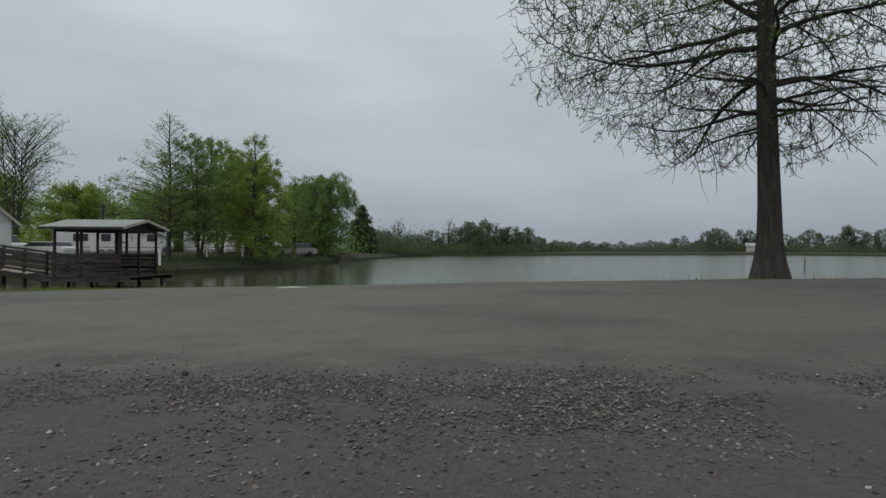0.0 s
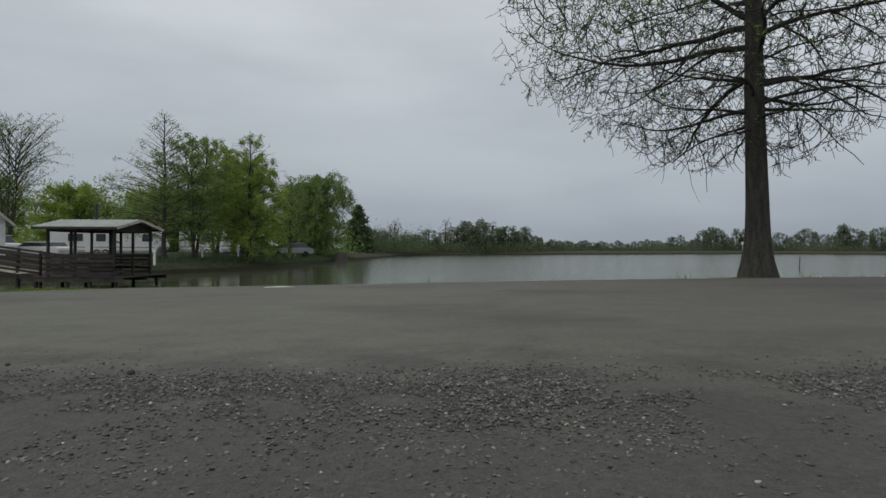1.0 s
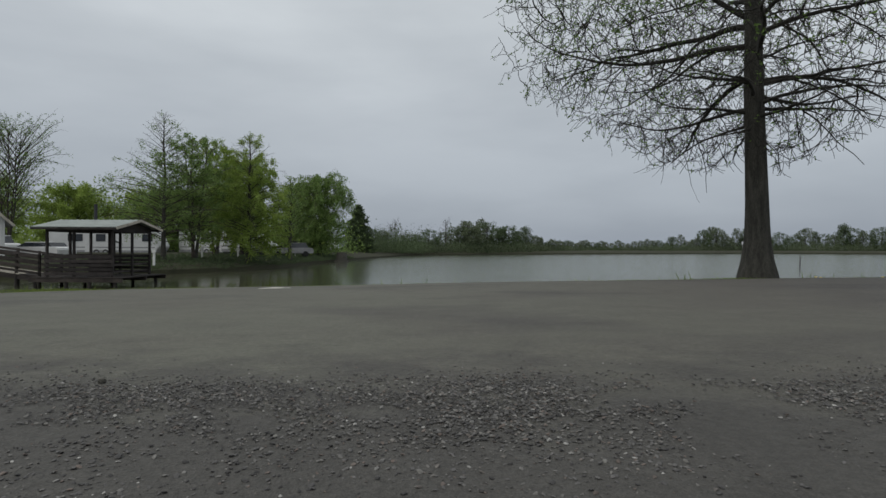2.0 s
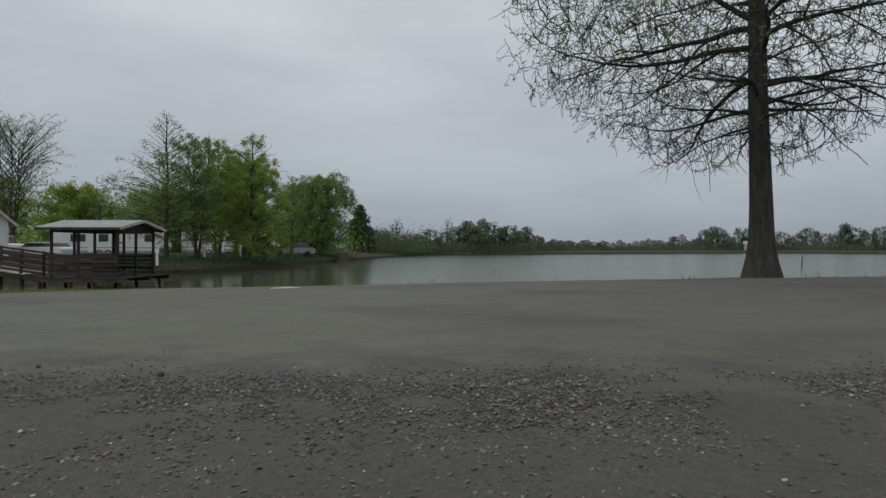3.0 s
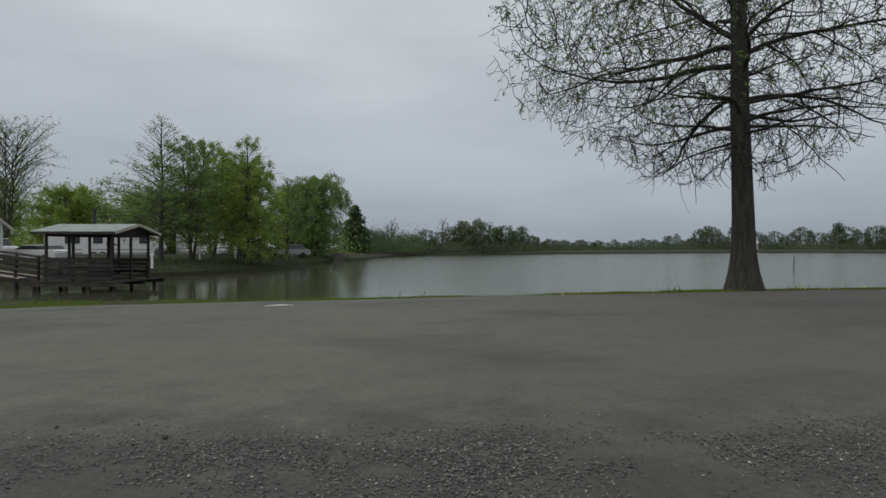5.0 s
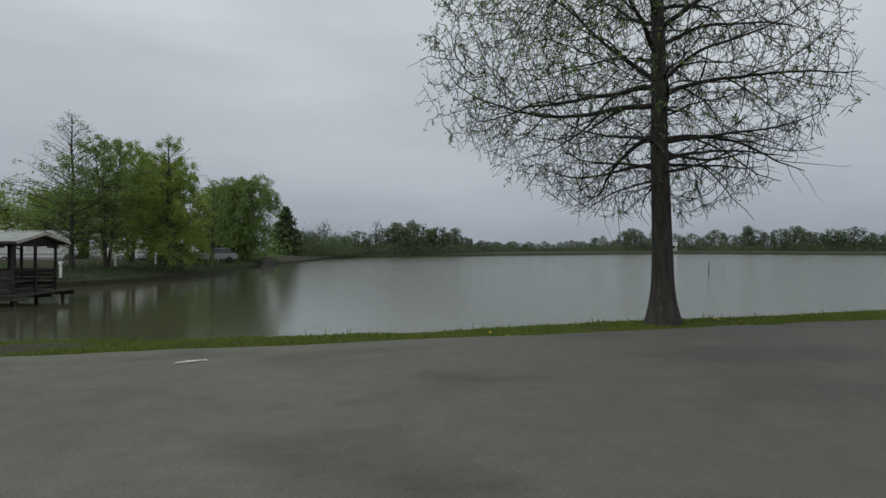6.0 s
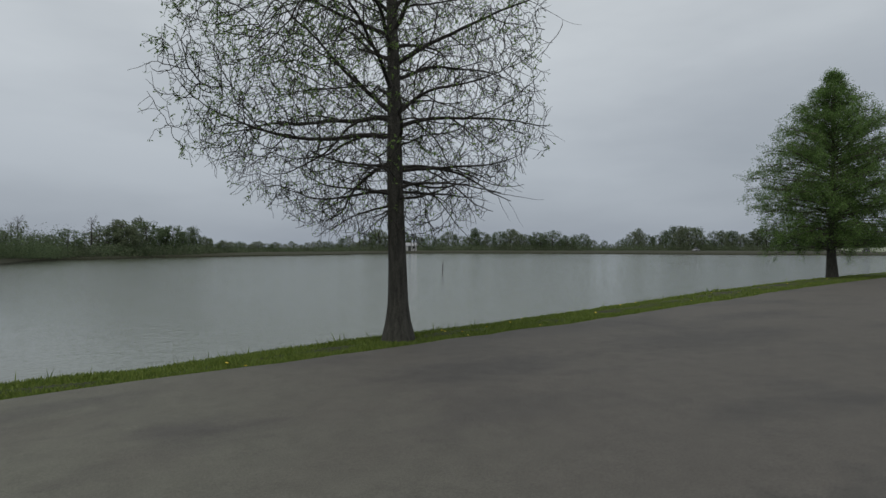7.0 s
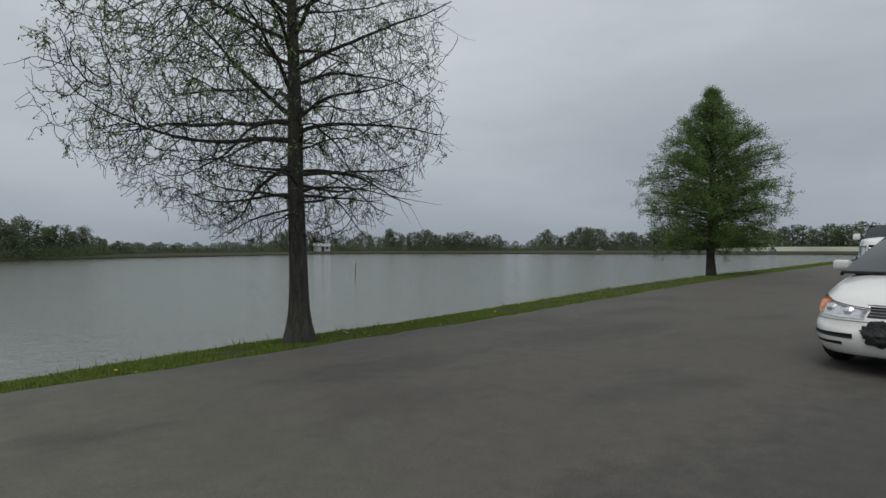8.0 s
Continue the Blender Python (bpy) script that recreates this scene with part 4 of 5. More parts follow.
def travel_trailer(label, at, turn, length, height, nose=0.8, windows=(), swoosh=True, group="trailers on the campsite"):
    """A white caravan: rounded body, windows, door, stripes, wheels. Its long side looks towards -y before the turn."""
    t = empty_thing("travel_trailer", label, "trailer", at, turn, group)
    w, z0 = 2.4, 0.2
    bm = bmesh.new()
    h = length / 2
    prof = [(-h, z0), (h - nose * 0.5, z0), (h, z0 + 0.7), (h - nose, height), (-h + 0.15, height), (-h, height - 0.2)]
    a = [bm.verts.new((x, -w / 2, z)) for x, z in prof]
    b = [bm.verts.new((x, w / 2, z)) for x, z in prof]
    bm.faces.new(a)
    bm.faces.new(b[::-1])
    for i in range(len(prof)):
        j = (i + 1) % len(prof)
        bm.faces.new((a[i], b[i], b[j], a[j]))
    bmesh.ops.bevel(bm, geom=bm.edges[:], offset=0.07, segments=2, affect="EDGES")
    part("body", bm, RV_WHITE, t)
    part("skirt", box_bm((length - 0.9, w - 0.1, 0.25), (-0.15, 0, z0 - 0.06), bevel=0.02), DARK_TRIM, t)
    part("stripe", box_bm((length - 0.6, 0.012, 0.10), (-0.1, -w / 2 - 0.004, z0 + 0.62)), GREY_TRIM, t)
    part("stripe", box_bm((length - 0.6, 0.012, 0.28), (-0.1, -w / 2 - 0.004, z0 + 0.2)), GREY_TRIM, t)
    if swoosh:
        sw = bmesh.new()
        pts = [(-0.7 + 1.4 * i / 12, 0.16 * math.sin(i / 12 * 4.2)) for i in range(13)]
        for i in range(12):
            th0, th1 = (0.07 * math.sin(math.pi * k / 12) + 0.012 for k in (i, i + 1))
            q = [sw.verts.new((pts[i][0] + 1.2, -w / 2 - 0.012, z0 + 1.05 + pts[i][1] + th0)), sw.verts.new((pts[i][0] + 1.2, -w / 2 - 0.012, z0 + 1.05 + pts[i][1] - th0)),
                 sw.verts.new((pts[i + 1][0] + 1.2, -w / 2 - 0.012, z0 + 1.05 + pts[i + 1][1] - th1)), sw.verts.new((pts[i + 1][0] + 1.2, -w / 2 - 0.012, z0 + 1.05 + pts[i + 1][1] + th1))]
            sw.faces.new(q)
        part("swoosh_mark", sw, DARK_TRIM, t)
    for x, ww, hh in windows:
        fr = part("window_frame", box_bm((ww + 0.1, 0.04, hh + 0.1), (x, -w / 2 - 0.012, z0 + 1.55), bevel=0.015), DARK_TRIM, t)
        part("pane", box_bm((ww, 0.02, hh), (x, -w / 2 - 0.034, z0 + 1.55)), DARK_GLASS, fr)
    door = part("door", box_bm((0.7, 0.03, 1.75), (-h * 0.25, -w / 2 - 0.012, z0 + 1.05), bevel=0.012), RV_WHITE, t)
    part("handle", box_bm((0.05, 0.05, 0.12), (-h * 0.25 + 0.27, -w / 2 - 0.04, z0 + 1.0)), DARK_TRIM, door)
    part("roof_vent", box_bm((0.7, 0.6, 0.2), (0.4, 0, height + 0.08), bevel=0.05), GREY_TRIM, t)
    for x in (-0.6, 0.25):
        for s in (-1, 1):
            tyre = part("wheel", round_bm(0.33, 0.33, 0.2, (x, s * (w / 2 - 0.08), 0.33), (90, 0, 0), 18, bevel=0.04), RUBBER, t)
            part("rim", round_bm(0.19, 0.19, 0.21, (x, s * (w / 2 - 0.078), 0.33), (90, 0, 0), 14, bevel=0.02), GREY_TRIM, tyre)
    part("drawbar", beam_bm((h - 0.2, 0, 0.5), (h + 0.9, 0, 0.5), 0.12, 0.1), DARK_TRIM, t)
    return t


travel_trailer("long white travel trailer parked behind the dock, with dark windows", (-34.0, 55.0, -0.62), 3, 10.6, 2.95, 0.9, ((-2.6, 1.3, 0.6), (-0.2, 0.8, 0.6), (4.2, 0.9, 0.6)))
travel_trailer("white travel trailer with dark swoosh parked under shore trees", (-26.5, 61, -0.55), -14, 6.6, 2.7, 0.9, ((-1.6, 1.0, 0.55), (1.9, 0.8, 0.55)))
travel_trailer("white trailer with long sloping nose parked under shore trees", (-21.3, 58, -0.45), -8, 5.2, 2.75, 2.6, ((-1.4, 0.8, 0.5),))
travel_trailer("small white trailer parked far along the shore", (-22.5, 92, -0.45), 0, 5.6, 2.5, 0.7, ((-1.2, 0.9, 0.5), (1.0, 0.7, 0.5)), False)


def parked_car(name, label, at, turn, paint, length=4.6, height=1.5, group="vehicles on the campsite", pickup=False):
    """A parked vehicle seen from afar: lower body, cabin, windows, wheels."""
    c = empty_thing(name, label, "truck" if pickup else "car", at, turn, group)
    w = 1.85
    h = length / 2
    prof = [(-h, 0.35), (h, 0.35), (h, 0.75), (h - 0.15, 0.88), (h * 0.35, 0.98), (-h * 0.9, 1.0), (-h, 0.85)]
    bm = bmesh.new()
    a, b = ([bm.verts.new((x, s * w / 2, z)) for x, z in prof] for s in (-1, 1))
    bm.faces.new(a)
    bm.faces.new(b[::-1])
    for i in range(len(prof)):
        j = (i + 1) % len(prof)
        bm.faces.new((a[i], b[i], b[j], a[j]))
    bmesh.ops.bevel(bm, geom=bm.edges[:], offset=0.07, segments=2, affect="EDGES")
    part("body", bm, paint, c)
    back = -h * 0.1 if pickup else -h * 0.75
    prof = [(back, 0.96), (h * 0.36, 0.96), (h * 0.1, height), (back + 0.25, height)]
    bm = bmesh.new()
    a, b = ([bm.verts.new((x, s * (w / 2 - 0.06 - (0.14 if z > 1 else 0)), z)) for x, z in prof] for s in (-1, 1))
    bm.faces.new(a)
    bm.faces.new(b[::-1])
    for i in range(4):
        j = (i + 1) % 4
        bm.faces.new((a[i], b[i], b[j], a[j]))
    bmesh.ops.bevel(bm, geom=bm.edges[:], offset=0.05, segments=2, affect="EDGES")
    part("cabin_glass", bm, DARK_GLASS, c)
    part("roof_panel", box_bm((h * 0.1 - back - 0.2, w - 0.36, 0.06), ((h * 0.1 + back + 0.25) / 2, 0, height), bevel=0.025), paint, c)
    for x in (-h * 0.62, h * 0.64):
        for s in (-1, 1):
            part("wheel", round_bm(0.33, 0.33, 0.22, (x, s * (w / 2 - 0.08), 0.33), (90, 0, 0), 18, bevel=0.04), RUBBER, c)
    for s in (-1, 1):
        part("headlamp", box_bm((0.05, 0.4, 0.14), (h + 0.005, s * 0.62, 0.7), bevel=0.02), LENS, c)
    part("bumper", box_bm((0.12, w - 0.1, 0.18), (h + 0.01, 0, 0.45), bevel=0.04), GREY_TRIM, c)
    return c


parked_car("parked_car", "low pale car parked near the ramp", (-30.4, 40.5, -0.75), 176, RV_WHITE, 4.9, 1.3)
parked_car("parked_car", "white car parked behind the ramp", (-35.5, 42.0, -0.5), 176, RV_WHITE, 4.6, 1.55)
parked_car("parked_car", "grey car parked under the shore trees", (-18.4, 63.0, -0.75), 200, GREY_TRIM, 4.5, 1.5)
parked_car("parked_car", "dark car parked under the shore trees", (-21.5, 73.0, -0.45), 170, DARK_TRIM, 4.5, 1.5)
DAM = "vehicles on the far bank"
parked_car("parked_truck", "small grey truck on the far bank road", (245, 178, -0.3), 195, GREY_TRIM, 5.2, 1.9, DAM, True)
parked_car("parked_car", "dark car on the far bank road", (282, 122, -0.3), 190, DARK_TRIM, 4.8, 1.6, DAM)
parked_car("parked_truck", "dark truck with white cap on the far bank road", (286, 112, -0.3), 190, DARK_TRIM, 5.4, 2.0, DAM, True)


def utility_post(label, at, height=1.1):
    p = empty_thing("utility_post", label, "post", at, 0, "white utility posts")
    part("shaft", box_bm((0.11, 0.11, height), (0, 0, height / 2 - 0.1), bevel=0.012), WHITE_SIDING, p)
    part("cap", box_bm((0.19, 0.17, 0.18), (0, 0, height - 0.02), bevel=0.03), WHITE_SIDING, p)
    return p


first_post = utility_post("short white utility post with box cap on the shore", (-18.05, 33.6, -0.75), 0.75)
for x, y, z in ((-20.1, 44.5, -0.55), (-19.0, 49.0, -0.5), (-17.9, 62.5, -0.6)):
    copy_thing(first_post, pose(x, y, z, 0, 0, random.uniform(-20, 20)))


def shore_stump(at, r, h):
    s = empty_thing("tree_stump", "low brown tree stump at the water edge", "stump", at)
    v, f = trunk_tube([Vector((0, 0, z)) for z in (-0.6, 0, 0.2, h)], [r * 1.4, r * 1.15, r, r * 0.9], 12, 0.08, 0.4)
    part("stump", mesh_of("stump", v, f, BARK, True), BARK, s)


shore_stump((-14.2, 69.5, -1.3), 0.7, 1.0)

# stake in the pond
stake = empty_thing("stake", "thin dark upright stake standing in the pond", "stake", (30.2, 51.4, WATER_Z))
part("shaft", round_bm(0.05, 0.04, 2.0, (0, 0, 0.1), (1.5, 1, 0), 8), DARK_WOOD, stake)


# ---- far shore ----
def far_house(label, at, turn, w, d, h, roof):
    b = empty_thing("far_house", label, "house", at, turn)
    part("wall", box_bm((w, d, h), (0, 0, h / 2), bevel=0.03), FAR_SIDING, b)
    bm = bmesh.new()
    a = [bm.verts.new((x, y, z)) for x in (-w / 2 - 0.3, w / 2 + 0.3) for y, z in ((-d / 2 - 0.3, h - 0.05), (d / 2 + 0.3, h - 0.05), (0, h + roof))]
    bm.faces.new(a[:3])
    bm.faces.new(a[3:])
    for i in range(3):
        j = (i + 1) % 3
        bm.faces.new((a[i], a[j], a[3 + j], a[3 + i]))
    part("roof", bm, GREY_TRIM, b)
    part("door", box_bm((1.4, 0.1, 2.2), (w * 0.05, -d / 2 - 0.03, 1.1)), DARK_TRIM, b)
    part("window", box_bm((1.2, 0.1, 1.0), (w * 0.32, -d / 2 - 0.03, 1.6)), DARK_GLASS, b)


far_house("white low house with dark door on the far shore", (127.5, 253, -0.3), -25, 7.6, 6, 2.5, 1.5)

AT = Vector((0.2, -0.3, 0))
SHORE_D = shape((-10, 120), (-6, 132), (1, 155), (6, 172), (11, 195), (18, 225), (26, 288), (34, 315), (42, 312), (46, 345), (50, 380), (56, 400), (70, 430), (90, 430))
SKY_H = shape((-9, 30), (-7, 33), (-4, 25), (-2, 30), (1, 40), (2.5, 42), (3.4, 28), (4.6, 38), (6.5, 35), (7.6, 18), (9, 12), (12, 10), (16, 11), (18.5, 13), (20, 16), (22, 20), (23.5, 30), (26, 28), (28, 22),
              (30, 26), (32, 36), (33.5, 30), (35, 22), (36.6, 30), (38, 22), (40, 30), (41.5, 26), (43.5, 28), (45, 12), (47.5, 14), (48.2, 28), (50.5, 38), (52, 32), (55, 29), (60, 30), (66, 32), (72, 34), (80, 33), (90, 30))


def clump_tree(name, label, seed, leaf, profile, clumps=42, per=52, spread=0.85, size=0.40, fill=1.0):
    """A distant tree, ten metres tall: trunk, limbs, and leaf clumps of uneven size along a crown profile."""
    rng = random.Random(seed)
    tree = empty_thing(name, label, "tree", (0, -400, -0.5), group="far shore trees")
    pts = [Vector((0.3 * noise.noise(Vector((z, seed, 0))), 0.3 * noise.noise(Vector((z, seed, 4))), z)) for z in (-0.3, 1, 2.5, 4, 6, 8, 9.4)]
    v, f = trunk_tube(pts, [0.3, 0.24, 0.2, 0.17, 0.11, 0.06, 0.02], 8, 0.05, 0.6)
    part("trunk", mesh_of("trunk", v, f, BARK, True), BARK, tree)
    tb, leaves = Tubes(), Leaves()
    for i in range(clumps):
        u = 0.08 + 0.9 * (i + rng.random()) / clumps
        a = i * 2.39996 + rng.uniform(-0.4, 0.4)
        r = profile(u) * math.sqrt(rng.uniform(0.15, 1.0)) * (1 + 0.35 * noise.noise(Vector((math.cos(a) * 1.4, math.sin(a) * 1.4, u * 4 + seed))))
        c = Vector((r * math.cos(a), r * math.sin(a), 10 * u))
        q, _ = along(pts, max(0.05, u * 0.85))
        lp = wander(q, c - q, (c - q).length, 4, rng, 0.15, 0.0)
        tb.add(lp, [0.05, 0.04, 0.03, 0.02, 0.01], 3)
        if rng.random() > fill:
            for _ in range(4):
                tp = wander(lp[3], rand_dir(rng) + Vector((0, 0, 0.7)), rng.uniform(0.6, 1.3), 3, rng, 0.2, 0.0)
                tb.add(tp, [0.03, 0.025, 0.02, 0.012], 3)
            continue
        k = spread * rng.uniform(0.65, 1.35)
        for _ in range(per):
            d = rand_dir(rng)
            leaves.add(c + d * k * rng.uniform(0.3, 1.25), (rand_dir(rng) + d * 0.5).normalized(), size * rng.uniform(0.7, 1.4), size * 0.75, rng)
    part("branchwork", tb.mesh("branchwork", TWIG), TWIG, tree)
    part("crown", leaves.mesh("crown", leaf), leaf, tree)
    return tree


kinds = [
    clump_tree("far_tree", "round haze-greyed green tree on the far shore", 51, LEAF_FAR_HAZE, shape((0, 1.8), (0.25, 3.4), (0.5, 3.8), (0.8, 2.7), (1, 0.8))),
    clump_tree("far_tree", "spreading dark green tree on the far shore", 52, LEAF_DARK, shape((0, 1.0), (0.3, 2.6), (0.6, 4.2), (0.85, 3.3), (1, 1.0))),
    clump_tree("far_tree", "olive spring tree on the far shore", 53, LEAF_FAR_HAZE, shape((0, 2.6), (0.3, 4.0), (0.6, 3.5), (1, 0.9)), fill=0.92),
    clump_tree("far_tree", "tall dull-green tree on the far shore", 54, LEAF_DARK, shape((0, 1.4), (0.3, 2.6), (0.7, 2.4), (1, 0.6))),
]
bare_kind = clump_tree("far_bare_tree", "leafless grey tree on the far shore", 55, LEAF_FAR_HAZE, shape((0, 1), (0.5, 2.6), (1, 1.2)), 36, fill=0.15)
rng_far = random.Random(5)


def far_place(az, dist):
    return AT + Vector((math.sin(radians(az)), math.cos(radians(az)), 0)) * dist


used = set()
az = -8.6
while az < 82:
    h_px = SKY_H(az) * rng_far.uniform(0.48, 1.18)
    dist = SHORE_D(az) * rng_far.uniform(1.01, 1.08)
    height = max(2.5, h_px * dist / 1014 + 1.2)
    bare = -7.2 < az < -0.5 and rng_far.random() < 0.4
    if 25.3 < az < 27.6 and dist < 310:
        dist = 312
    k = bare_kind if bare else kinds[1 if 40 < az < 44 else rng_far.choice((0, 1, 1, 1, 2, 3) if az > 28 else (0, 0, 1, 2, 2, 3))]
    s = height / 10 * (1.3 if bare else 1.0)
    p = far_place(az, dist)
    wide = max(s, 0.42) * rng_far.uniform(0.55, 0.9) if bare else max(s, 0.42) * rng_far.uniform(0.8, 1.7)
    m = pose(p.x, p.y, -0.4, 0, 0, rng_far.uniform(0, 360)) @ Matrix.Diagonal((wide, wide, s, 1))
    if k in used:
        copy_thing(k, m @ Matrix.Diagonal((*[1 / c for c in k.scale], 1)))
    else:
        k.matrix_basis = m
        used.add(k)
    az += rng_far.uniform(0.35, 0.75) * (1.0 if height > 5 else 0.8)


def brush_belt(name, label, a0, a1, depth, size, hscale, seed, leaf, per=34):
    """Dense low growth along the far shore."""
    rng = random.Random(seed)
    lv = Leaves()
    a = a0
    while a < a1:
        dist = SHORE_D(a) * rng.uniform(0.988, depth)
        if 25.2 < a < 27.7 and dist < 318:
            dist = 320
        c = far_place(a, dist)
        hh = (0.45 * min(SKY_H(a), 26) * dist / 1014 + 1.0) * hscale * rng.uniform(0.6, 1.2)
        for _ in range(per):
            q = Vector((c.x + rng.gauss(0, hh * 0.7), c.y + rng.gauss(0, hh * 0.5), -1.1 + hh * min(1.1, abs(rng.gauss(0.4, 0.35)))))
            lv.add(q, rand_dir(rng), size * rng.uniform(0.7, 1.6), size * 0.7, rng)
        a += 0.10
    tagged(new(name, lv.mesh(name, leaf)), label, "shrubs", kind="stuff")


brush_belt("far_brush", "low haze-greyed green brush along the far shore", -9, 82, 1.03, 0.30, 0.85, 61, LEAF_FAR_HAZE, 150)
brush_belt("far_wood", "dark wooded belt behind the far shore", -9, 82, 1.12, 0.42, 0.95, 62, LEAF_DARK, 130)


def shore_brush(label, x0, x1, y0, y1, n, h, leaf, seed, size=0.16):
    """Bushes and hanging greenery of the near wooded shore."""
    rng = random.Random(seed)
    lv = Leaves()
    for _ in range(n):
        c = Vector((rng.uniform(x0, x1), rng.uniform(y0, y1), -0.6))
        hh = h * rng.uniform(0.4, 1.2)
        for _ in range(40):
            q = c + Vector((rng.gauss(0, hh * 0.5), rng.gauss(0, hh * 0.5), hh * min(1.0, abs(rng.gauss(0.35, 0.35)))))
            lv.add(q, rand_dir(rng), size * rng.uniform(0.7, 1.5), size * 0.55, rng)
    tagged(new("shore_brush", lv.mesh("shore_brush", leaf)), label, "shrubs", kind="stuff")


shore_brush("yellow-green brush behind the campsite trailers", -66, -24, 68, 84, 620, 8.2, LEAF_YELLOW, 71, 0.36)
shore_brush("dark brush between the shore trees", -34, -19, 70, 104, 330, 5.0, LEAF_GREEN, 72, 0.32)
shore_brush("green brush at the pond corner", -19, -9, 112, 136, 300, 5.0, LEAF_DARK, 73, 0.26)


def edge_weeds(label, n, seed, leaf):
    """Low rough weeds that follow the campsite's water edge and bank."""
    rng = random.Random(seed)
    lv = Leaves()
    for _ in range(n):
        y, inland = rng.uniform(31, 80), 0.15 + 4.5 * rng.random() ** 1.6
        x = float(np.interp(y, [30.5, 34, 40, 48, 62, 82], [-24, -19.5, -16.5, -15.2, -15.5, -14.5])) - inland
        z = float(np.interp(inland, [0, 0.18, 1, 5], [-1.62, -1.2, -0.95, -0.55])) - 0.03
        tuft = rng.uniform(0.08, 0.26)
        for _ in range(16):
            q = Vector((x + rng.gauss(0, 0.16), y + rng.gauss(0, 0.16), z + tuft * 0.4 * rng.random()))
            lv.add(q, (rand_dir(rng) * 0.6 + Vector((0, 0, 0.8))).normalized(), tuft * rng.uniform(0.6, 1.2), 0.04, rng)
    tagged(new("weeds", lv.mesh("weeds", leaf)), label, "weeds", kind="stuff")


edge_weeds("low rough weeds along the campsite water edge", 1500, 74, LEAF_DARK)
shore_brush("rough grass and weeds under the campsite trees", -34, -19.5, 35, 64, 800, 0.28, LEAF_DARK, 75, 0.11)


def pale_levee():
    """A long pale grassy levee beyond the far bank."""
    v, f = [], []
    n = 24
    for i in range(n + 1):
        a = 64 + 14 * i / n
        for dist, z in ((352, -0.35), (360, 0.4), (372, 1.2 + 0.9 * min(1, max(0, (a - 65) / 4))), (384, 0.4), (395, -0.4)):
            p = far_place(a, dist)
            v.append((p.x, p.y, z))
    for i in range(n):
        for k in range(4):
            f.append((i * 5 + k, (i + 1) * 5 + k, (i + 1) * 5 + k + 1, i * 5 + k + 1))
    dry = mat("dry_field", (0.26, 0.28, 0.21), 0.95, 0.2, 0.05, 1.0, 0.0)
    tagged(new("levee", mesh_of("levee", v, f, dry, True)), "long pale dry-grass levee beyond the pond", "levee", kind="structure")


pale_levee()

# ---- white cars on the road ----


